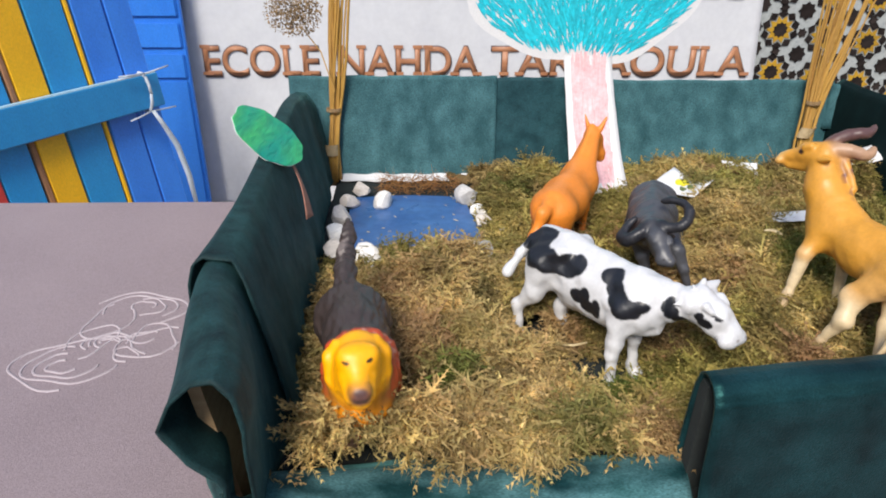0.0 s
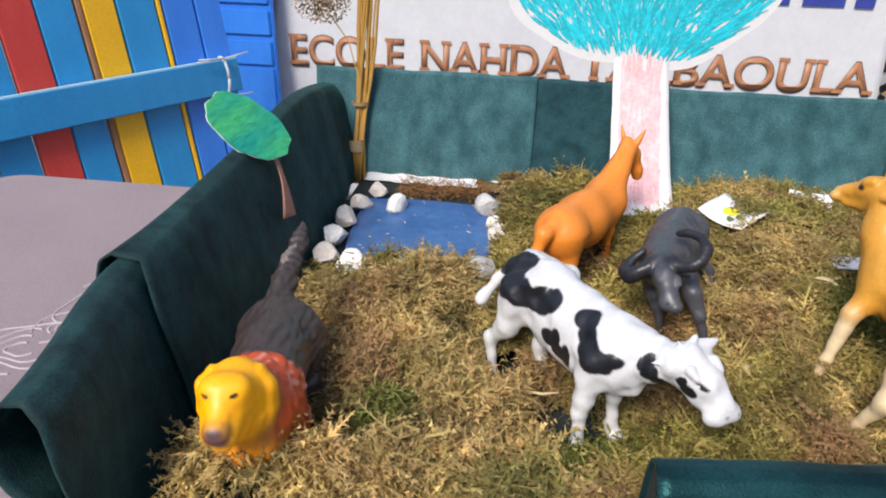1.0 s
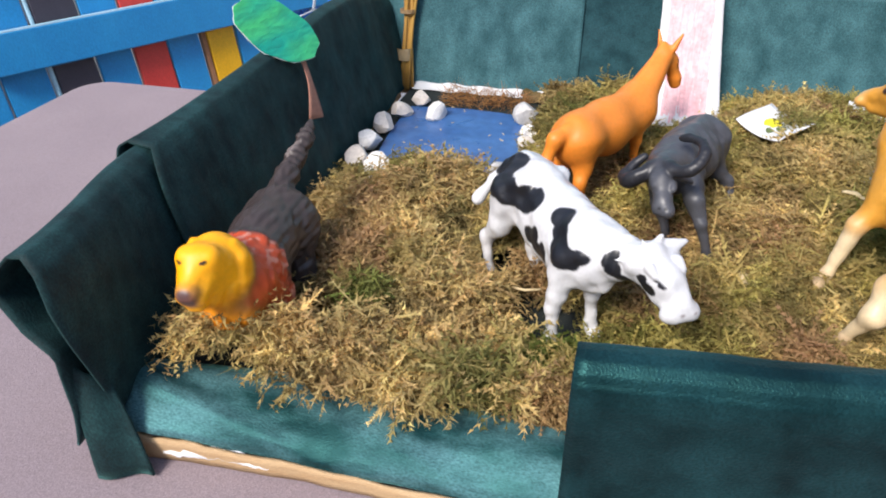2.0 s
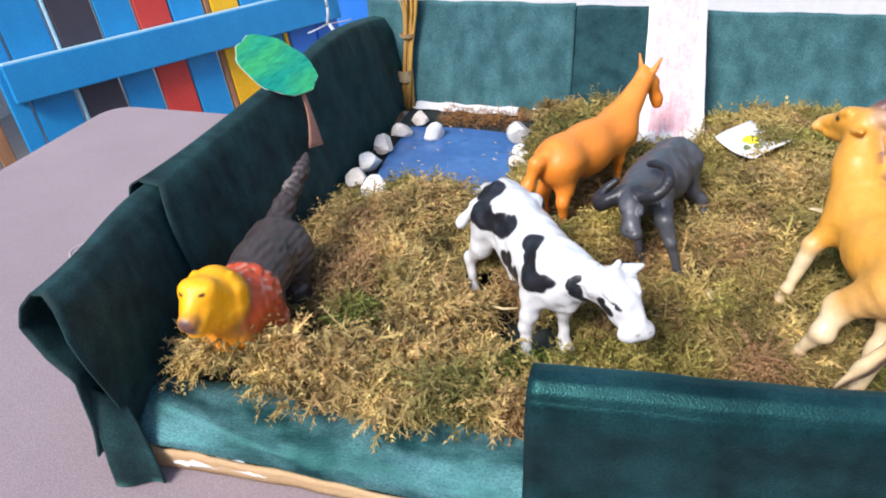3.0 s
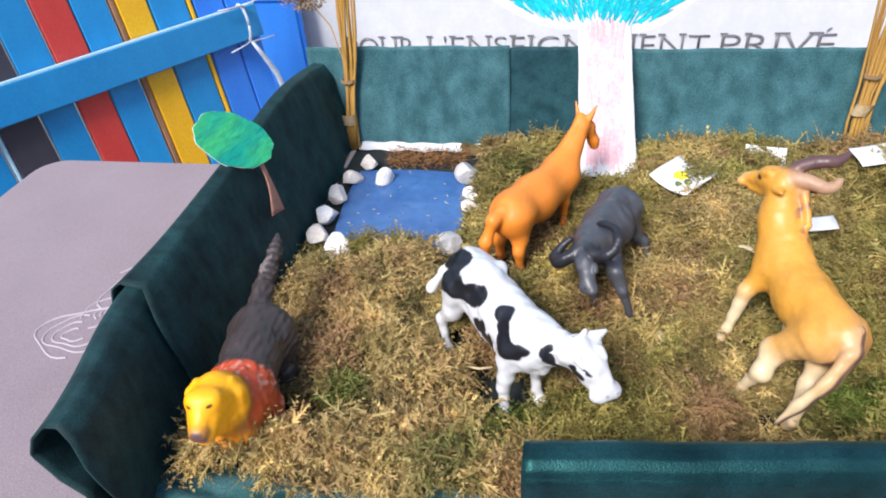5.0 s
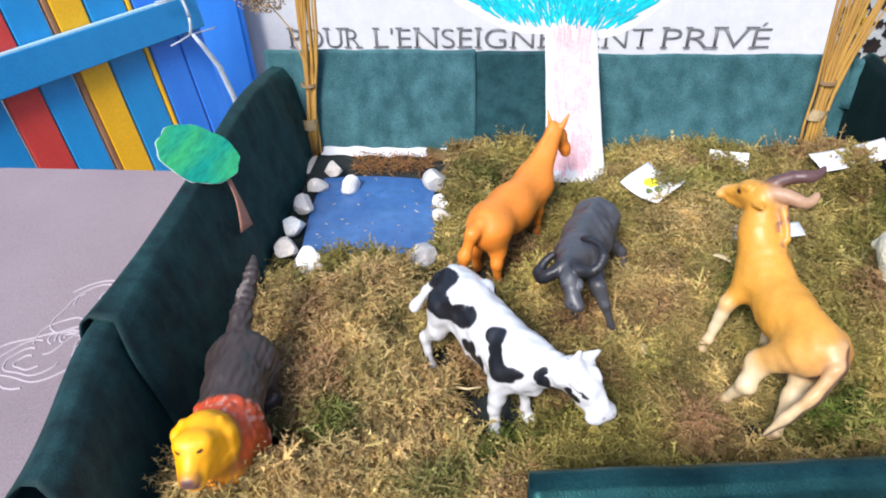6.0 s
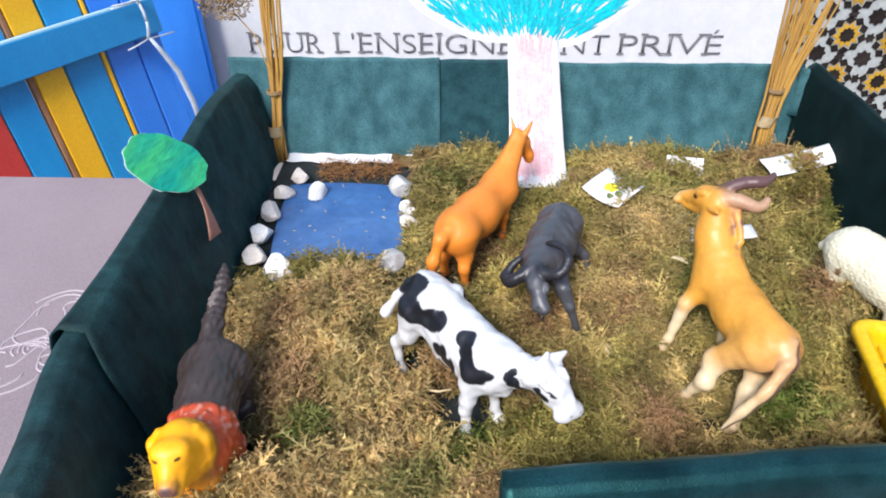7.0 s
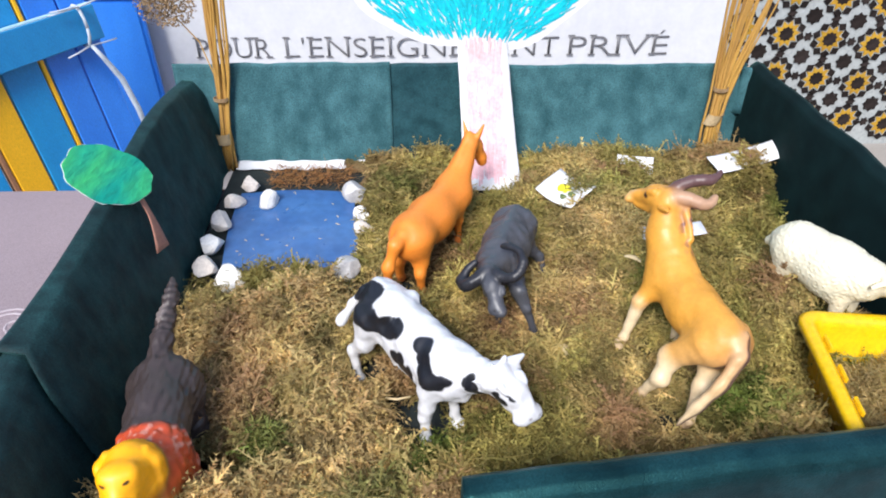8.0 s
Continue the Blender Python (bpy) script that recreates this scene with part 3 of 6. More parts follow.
# ---- moss bed ----
MOUNDS = ((-0.02, 0.64, 0.12, 0.022), (0.00, 0.61, 0.07, 0.016), (-0.01, 0.54, 0.06, 0.012), (0.01, 0.785, 0.045, 0.040), (0.06, 0.74, 0.06, 0.018), (-0.07, 0.80, 0.04, 0.012), (0.36, 1.00, 0.10, 0.030), (0.62, 1.07, 0.07, 0.055),
          (0.42, 1.10, 0.07, 0.025), (0.10, 1.02, 0.03, 0.008), (0.33, 0.84, 0.09, 0.014), (0.42, 0.88, 0.08, 0.022), (0.36, 0.74, 0.05, 0.016), (0.345, 0.66, 0.03, 0.012), (0.50, 0.62, 0.07, 0.010), (0.09, 0.555, 0.06, 0.008),
          (0.575, 0.80, 0.070, 0.056), (0.50, 0.76, 0.06, 0.014), (0.12, 0.80, 0.05, 0.012), (0.26, 0.80, 0.05, 0.006), (0.05, 0.83, 0.03, 0.010), (-0.02, 0.855, 0.03, 0.012),
          (-0.115, 0.62, 0.03, -0.020), (0.155, 0.640, 0.035, -0.030), (0.180, 0.672, 0.030, -0.022), (0.150, 0.69, 0.025, -0.014), (0.40, 0.66, 0.032, -0.022), (-0.066, 0.522, 0.038, 0.044), (0.00, 0.535, 0.05, 0.010), (0.13, 0.715, 0.02, -0.012), (0.12, 1.13, 0.05, 0.010), (0.088, 0.702, 0.028, -0.020), (-0.034, 0.585, 0.036, -0.030), (0.25, 1.085, 0.045, -0.030), (0.145, 0.862, 0.040, -0.020))


def pond_side(x, y):
    """Positive within the pond and its shore of stones."""
    left, right = -0.128 + 0.05 * max(0, (0.93 - y) / 0.08), 0.069
    return min(x - left, right - x, y - (0.845 + 0.02 * math.sin(x * 60)), 1.150 - y)


# The first opening, beside the dog, bares the dark base to stand for shade.
HOLES = ((-0.040, 0.588, 0.012), (0.088, 0.712, 0.011), (0.395, 0.655, 0.015), (0.390, 0.735, 0.012), (0.137, 0.672, 0.020), (0.103, 0.715, 0.015), (0.165, 0.650, 0.016), (-0.120, 0.60, 0.014), (-0.124, 0.575, 0.017), (-0.122, 0.550, 0.018), (-0.120, 0.525, 0.018), (0.070, 0.545, 0.008))


def hole(x, y):
    """Negative where the bare dark floor shows; beside the dog it stands for shade."""
    return min(math.hypot(x - a, y - b) - r * (1 + 0.5 * fbm(x * 60, y * 60, 1.9)) for a, b, r in HOLES)


def clump(x, y):
    """0 in the gaps between the clumps, 1 on top of them."""
    a = abs(fbm(x * 12 + 3.1, y * 12, 4.4)) * 5
    b = abs(fbm(x * 34, y * 34 + 1.7, 8.6)) * 5
    c = min(1.0, a) ** 0.7 * (0.55 + 0.45 * min(1.0, b) ** 0.8)
    return max(c, 0.9 * math.exp(-((x + 0.065) ** 2 + (y - 0.545) ** 2) / 0.0022))


def moss_height(x, y):
    h = BOX_FLOOR + 0.014
    for mx, my, r, a in MOUNDS:
        h += a * math.exp(-((x - mx) ** 2 + (y - my) ** 2) / (r * r))
    h += 0.006 * fbm(x * 16, y * 16, 0.7) + 0.004 * fbm(x * 42, y * 42, 2.7) + (0.023 if x < 0.2 else 0.015) * (clump(x, y) - 0.55)
    edge = min((x + 0.118 + 0.03 * (y - 0.5)) / 0.03, (0.645 - x) / 0.03, (y - (0.502 if x < 0.15 else 0.525)) / 0.03, (1.185 - y) / 0.03, 1)
    h -= (1 - max(0, edge)) * (0.006 if x < 0.19 and y < 0.56 else 0.014)
    p = pond_side(x, y)
    if p > -0.03:
        h -= (p + 0.03) * (0.42 if x > 0.03 else 0.9)
    return h


def moss_tint(x, y):
    """Straw, olive or rust, in drifts."""
    straw, olive, green, rust = np.array((0.435, 0.318, 0.138)), np.array((0.265, 0.222, 0.068)), np.array((0.082, 0.122, 0.024)), np.array((0.27, 0.150, 0.085))
    a = 0.5 + 0.9 * fbm(x * 7, y * 7, 5.1) + 0.55 * math.exp(-((x - 0.03) ** 2 + (y - 0.64) ** 2) / 0.020) - 0.25 * (x > 0.22)
    c = straw * min(1, max(0, a)) + olive * (1 - min(1, max(0, a)))
    g = fbm(x * 11, y * 11, 9.3) * 1.4 - 0.28
    for gx, gy, gr in ((0.012, 0.612, 0.036), (0.48, 0.66, 0.030), (-0.01, 0.835, 0.045), (0.14, 0.575, 0.035), (0.17, 0.62, 0.025), (0.10, 1.08, 0.05)):
        g += 1.7 * math.exp(-((x - gx) ** 2 + (y - gy) ** 2) / (gr * gr))
    g = min(0.9, max(0, g))
    c = c * (1 - g) + green * g
    c = c * (1 + 0.7 * fbm(x * 28, y * 28, 3.9))
    r = min(0.6, max(0, 1.6 * fbm(x * 14, y * 14, 15.3) - 0.45))
    for gx, gy, gr in ((0.34, 0.64, 0.03), (0.24, 0.78, 0.035), (0.04, 1.13, 0.05)):
        r = max(r, 0.8 * math.exp(-((x - gx) ** 2 + (y - gy) ** 2) / (gr * gr)))
    return c * (1 - r) + rust * r


def pigment(me, colours):
    at = me.attributes.new("pigment", "FLOAT_COLOR", "POINT")
    at.data.foreach_set("color", np.c_[np.clip(colours, 0, 1), np.ones(len(colours))].astype(np.float32).ravel())


def grid_of(f, nx=230, ny=200):
    """f over the bed, sampled once."""
    X, Y = np.linspace(-0.14, 0.66, nx), np.linspace(0.49, 1.20, ny)
    G = np.array([[f(x, y) for x in X] for y in Y])

    def at(x, y):
        u, v = np.clip((x + 0.14) / 0.80 * (nx - 1), 0, nx - 1.001), np.clip((y - 0.49) / 0.71 * (ny - 1), 0, ny - 1.001)
        i, j = u.astype(int), v.astype(int)
        a, c = u - i, v - j
        if G.ndim == 3:
            a, c = a[:, None], c[:, None]
        return (G[j, i] * (1 - a) + G[j, i + 1] * a) * (1 - c) + (G[j + 1, i] * (1 - a) + G[j + 1, i + 1] * a) * c
    return at


def unit(a):
    return a / np.maximum(np.linalg.norm(a, axis=1, keepdims=True), 1e-9)


def ribbons(rng, P, D, L, W, curl, steps):
    """Tapering curled ribbons from the points P along D: vertices (n, 2 steps + 1, 3) and the stems' inner points."""
    side = unit(np.cross(D, rng.normal(size=P.shape) + (0, 0, 0.6)))
    cols, mids, p, d = [], [], P.copy(), D.copy()
    for i in range(steps):
        w = (W * (1 - 0.7 * i / max(steps - 1, 1)))[:, None]
        cols += [p - side * w, p + side * w]
        mids.append((p.copy(), d.copy()))
        d = unit(d + curl)
        p = p + d * (L / steps)[:, None]
    cols.append(p)
    return np.stack(cols, 1), mids


def ribbon_mesh(name, groups, mat, parent=None):
    """One mesh of groups of ribbons: (vertices, colours)."""
    V, T, C, o = [], [], [], 0
    for R, col in groups:
        n, k = R.shape[:2]
        tri = []
        for i in range((k - 1) // 2 - 1):
            a = 2 * i
            tri += [(a, a + 1, a + 3), (a, a + 3, a + 2)]
        tri.append((k - 3, k - 2, k - 1))
        T.append((np.arange(n)[:, None, None] * k + np.array(tri)[None] + o).reshape(-1, 3))
        V.append(R.reshape(-1, 3))
        C.append(np.repeat(col, k, axis=0))
        o += n * k
    V, T, C = np.concatenate(V), np.concatenate(T), np.concatenate(C)
    me = bpy.data.meshes.new(name)
    me.vertices.add(len(V))
    me.vertices.foreach_set("co", V.astype(np.float32).ravel())
    me.loops.add(len(T) * 3)
    me.loops.foreach_set("vertex_index", T.astype(np.int32).ravel())
    me.polygons.add(len(T))
    me.polygons.foreach_set("loop_start", np.arange(0, len(T) * 3, 3, dtype=np.int32))
    me.update(calc_edges=True)
    pigment(me, C)
    return finish(new(name, me), mat, parent)


def tangle(rng, P, C, long, wide, lift, sprigs):
    """Groups of ribbons for the roots P with colours C; a share of them are feathery sprays."""
    n = len(P)
    a = rng.uniform(0, 2 * np.pi, n)
    D = unit(np.stack([np.cos(a), np.sin(a), rng.uniform(-0.15, 1.0, n) * lift], 1))
    L = long * rng.uniform(0.45, 1.5, n)
    W = wide * rng.uniform(0.6, 1.4, n)
    C = C * rng.uniform(0.86, 1.16, (n, 1)) * rng.uniform(0.95, 1.05, (n, 3))
    curl = rng.normal(size=(n, 3)) * (0.5, 0.5, 0.38) - (0, 0, 0.06)
    s = rng.random(n) < sprigs
    groups = [(ribbons(rng, P[~s], D[~s], L[~s], W[~s], curl[~s], 3)[0], C[~s])]
    stems, mids = ribbons(rng, P[s], D[s], L[s] * 1.3, W[s] * 0.9, curl[s] * 0.4 - (0, 0, 0.10), 6)
    groups.append((stems, C[s]))
    up = unit(rng.normal(size=(int(s.sum()), 3)) * 0.45 + (0, 0, 1))
    for j, (p, d) in enumerate(mids[1:]):
        taper = 1.15 - 0.16 * j
        for sg in (-1, 1):
            out = unit(np.cross(d, up) * sg + d * 0.9 + rng.normal(size=d.shape) * 0.18)
            leaf = ribbons(rng, p, out, L[s] * taper * rng.uniform(0.26, 0.44, len(p)), W[s] * 1.5, rng.normal(size=d.shape) * 0.25 - (0, 0, 0.15), 2)[0]
            groups.append((leaf, C[s] * rng.uniform(0.85, 1.2, (len(p), 1))))
    return groups


HEIGHT, TINT, CLUMP = grid_of(moss_height, 240, 210), grid_of(moss_tint), grid_of(clump, 240, 210)
SHORE, HOLE = grid_of(pond_side), grid_of(hole, 240, 210)


def moss_bed():
    rng = np.random.default_rng(11)
    nx, ny = 200, 165
    X, Y = np.meshgrid(np.linspace(-0.135, 0.650, nx + 1), np.linspace(0.500, 1.188, ny + 1))
    x, y = X.ravel(), Y.ravel()
    V = np.stack([x, y, HEIGHT(x, y) - 0.004], 1)
    F = []
    keep = (SHORE(x, y) < 0.012) & (y > 0.510 + 0.026 * np.clip((x - 0.0) / 0.13, 0, 1)) & (HOLE(x, y) > -0.002) & (V[:, 2] > BOX_FLOOR - 0.001)
    for j in range(ny):
        for i in range(nx):
            a = j * (nx + 1) + i
            if keep[a]:
                F.append((a, a + 1, a + nx + 2, a + nx + 1))
    me = bpy.data.meshes.new("moss_bed")
    me.from_pydata(V.tolist(), [], F)
    me.update()
    pigment(me, TINT(x, y) * 0.60)
    bed = finish(new("moss_bed", me), M_SOIL, smooth=True)
    tagged(bed, "uneven bed of dried straw and olive moss in the box", "moss", kind="stuff")

    def allowed(x, y):
        return (SHORE(x, y) < 0.006) & (HOLE(x, y) > 0) & (HEIGHT(x, y) > BOX_FLOOR - 0.002) & (x > -0.135 - 0.0 * y) & (x < 0.646) & ~((x < 0.07) & (y > 1.085)) & ~((x > 0.205) & (x < 0.30) & (y > 1.062)) & (y > 0.503 + 0.031 * np.clip((x - 0.0) / 0.13, 0, 1)) & (y < 1.186)

    # short turf, thin in the gaps
    x, y = rng.uniform(-0.135, 0.648, 60000), rng.uniform(0.496, 1.186, 60000)
    k = allowed(x, y) & (rng.random(len(x)) < 0.22 + 1.1 * CLUMP(x, y))
    x, y = x[k], y[k]
    P = np.stack([x, y, HEIGHT(x, y) - 0.003 + rng.uniform(-0.002, 0.003, len(x))], 1)
    ribbon_mesh("moss_turf", tangle(rng, P, TINT(x, y) * 1.15, 0.0090, 0.00065, 0.8, 0.15), M_MOSS, bed)
    # clumps of sprays
    cx, cy = rng.uniform(-0.13, 0.645, 5200), rng.uniform(0.498, 1.184, 5200)
    k = allowed(cx, cy) & (CLUMP(cx, cy) > 0.34)
    cx, cy = cx[k], cy[k]
    n = len(cx)
    per = 13
    r = rng.uniform(0.004, 0.011, n)
    tall = rng.uniform(0.0, 1.0, n) ** 2 * 0.013
    shade = rng.uniform(0.70, 1.75, (n, 1))
    own = np.repeat(np.arange(n), per)
    a, q = rng.uniform(0, 2 * np.pi, n * per), np.sqrt(rng.random(n * per))
    x, y = cx[own] + q * r[own] * np.cos(a), cy[own] + q * r[own] * np.sin(a)
    k = allowed(x, y) & (CLUMP(x, y) > 0.22)
    x, y, own, q = x[k], y[k], own[k], q[k]
    P = np.stack([x, y, HEIGHT(x, y) + tall[own] * (1 - 0.6 * q) - 0.001], 1)
    ribbon_mesh("moss_clumps", tangle(rng, P, (TINT(cx, cy) * shade)[own], 0.0135, 0.00092, 0.70, 0.55), M_MOSS, bed)
    # larger heaps of loose straw sprays
    hx = np.concatenate([rng.uniform(-0.10, 0.16, 85), rng.uniform(0.15, 0.63, 210), np.linspace(-0.09, 0.17, 22)])
    hy = np.concatenate([rng.uniform(0.530, 0.81, 85), rng.uniform(0.56, 1.16, 210), 0.528 + 0.024 * np.linspace(0, 1, 22) + 0.007 * np.sin(np.arange(22) * 2.2)])
    bare = ((hx + 0.034) ** 2 + (hy - 0.580) ** 2 < 0.034 ** 2) | ((hx - 0.082) ** 2 + (hy - 0.705) ** 2 < 0.032 ** 2) | ((hx - 0.145) ** 2 + (hy - 0.672) ** 2 < 0.032 ** 2) | ((hx - 0.40) ** 2 + (hy - 0.665) ** 2 < 0.05 ** 2) | ((hx - 0.012) ** 2 + (hy - 0.612) ** 2 < 0.042 ** 2)
    hx, hy = hx[~bare], hy[~bare]
    per = 64
    own = np.repeat(np.arange(len(hx)), per)
    r = rng.uniform(0.009, 0.019, len(hx))
    a, q = rng.uniform(0, 2 * np.pi, len(own)), np.sqrt(rng.random(len(own)))
    x, y = hx[own] + q * r[own] * np.cos(a), hy[own] + q * r[own] * np.sin(a)
    k = allowed(x, y) & (SHORE(hx, hy)[own] < -0.004) & (CLUMP(x, y) > 0.12)
    x, y, own, q = x[k], y[k], own[k], q[k]
    P = np.stack([x, y, HEIGHT(x, y) + 0.017 * (1 - q * q) * rng.uniform(0.1, 1, len(x))], 1)
    # fringes on the pond's near and far shores
    fx = rng.uniform(-0.06, 0.065, 1300)
    near = np.stack([fx, 0.853 + 0.014 * np.sin(fx * 70) + rng.uniform(-0.012, 0.010, 1300), 0.787 + rng.uniform(-0.006, 0.018, 1300)], 1)
    gx = rng.uniform(-0.075, 0.045, 800)
    far = np.stack([gx, 1.112 + rng.uniform(-0.012, 0.030, 800), 0.782 + rng.uniform(-0.004, 0.012, 800)], 1)
    groups = tangle(rng, P, TINT(hx, hy)[own] * (1.28 * rng.uniform(0.78, 1.22, (len(hx), 1)))[own], 0.019, 0.00095, 0.75, 0.65)
    groups += tangle(rng, near, np.tile((0.20, 0.17, 0.055), (1300, 1)), 0.013, 0.0007, 1.1, 0.5)
    tx = np.concatenate([rng.normal(-0.038, 0.012, 500), rng.normal(0.012, 0.012, 500)])
    tuft = np.stack([tx, 0.858 + rng.normal(0, 0.008, 1000), 0.792 + rng.uniform(-0.004, 0.022, 1000)], 1)
    groups += tangle(rng, tuft, np.tile((0.28, 0.235, 0.075), (1000, 1)) * rng.uniform(0.7, 1.3, (1000, 1)), 0.018, 0.0009, 1.2, 0.6)
    groups += tangle(rng, far, np.tile((0.36, 0.18, 0.07), (800, 1)), 0.018, 0.0006, 0.7, 0.0)
    ribbon_mesh("moss_heaps", groups, M_MOSS, bed)


moss_bed()


# ---- pond and stones ----
def pond():
    rnd = random.Random(4)
    out = []
    for k in range(40):
        a = 2 * math.pi * k / 40
        c, s = math.cos(a), math.sin(a)
        r = 1 / max(abs(c), abs(s)) ** 0.8
        out.append((-0.022 + 0.088 * r * c - 0.012 * s, 0.972 + 0.118 * r * s))
    ob = part("pond", plate(out, 0.004, Matrix.Translation((0, 0, BOX_FLOOR + 0.0015))), M_POND)
    tagged(ob, "blue painted board as a pond, ringed by pebbles", "pond")
    bits = []
    for _ in range(38):
        x, y, a = rnd.uniform(-0.09, 0.05), rnd.uniform(0.88, 1.09), rnd.uniform(0, 3)
        bits.append(tube([(x, y, BOX_FLOOR + 0.006), (x + 0.004 * math.cos(a), y + 0.004 * math.sin(a), BOX_FLOOR + 0.0062)], rnd.uniform(0.0003, 0.0006), 4))
    tagged(raw("crumbs", *join(bits), M_PALEWOOD, ob, "pale crumbs and moss bits"), kind="stuff")


pond()


def stone(at, size, mat, seed, label):
    rnd = random.Random(seed)
    bm = bmesh.new()
    bmesh.ops.create_icosphere(bm, subdivisions=3, radius=1)
    cuts = [(Vector((rnd.gauss(0, 1), rnd.gauss(0, 1), rnd.gauss(0, 1))).normalized(), rnd.uniform(0.56, 0.86)) for _ in range(11)]
    for v in bm.verts:
        for nrm, d in cuts:
            o = v.co.dot(nrm) - d
            if o > 0:
                v.co -= nrm * o * 0.97
        v.co *= 1 + 0.05 * noise.noise(v.co * 2.6 + Vector((seed, 0, 0)))
    m = Matrix.Translation(at) @ Matrix.Rotation(rnd.uniform(0, 6.3), 4, "Z") @ Matrix.Diagonal((*size, 1))
    bmesh.ops.transform(bm, matrix=m, verts=bm.verts)
    low = min(v.co.z for v in bm.verts)
    bmesh.ops.translate(bm, vec=(0, 0, BOX_FLOOR + 0.002 - low), verts=bm.verts)
    ob = part("pebble", bm, mat, smooth=True)
    ob.data.set_sharp_from_angle(angle=radians(24))
    tagged(ob, label, "pebble", group="pebbles round the pond")


for i, (x, y, s, kind) in enumerate(((-0.080, 0.866, 0.019, 1), (-0.118, 0.898, 0.015, 0), (-0.120, 0.945, 0.0145, 1), (-0.122, 0.998, 0.015, 0), (-0.114, 1.047, 0.0135, 0), (-0.100, 1.094, 0.0135, 0),
                                     (-0.066, 1.052, 0.0145, 1), (0.056, 1.066, 0.0165, 2), (0.070, 1.016, 0.0115, 1), (0.073, 0.978, 0.0125, 0), (0.060, 0.890, 0.0165, 2), (0.100, 0.946, 0.010, 0), (0.030, 0.868, 0.011, 1))):
    stone((x, y, 0.785), (s * 1.32, s * 1.10, s * 0.96), (M_STONE, M_WHITESTONE, M_GREYSTONE)[kind], i + 3,
          ("rough beige pebble at the pond's edge", "chalky white pebble at the pond's edge", "grey angular stone at the pond's edge")[kind])


# ---- toy figures: x is ahead, z up, the rump near the origin ----
def settle(ob, x, y, z, heading, roll=0.0, pitch=0.0, size=1.0):
    ob.matrix_world = pose(x, y, z, 0, 0, heading) @ pose(0, 0, 0, roll, pitch, 0) @ Matrix.Scale(size, 4)
    return ob


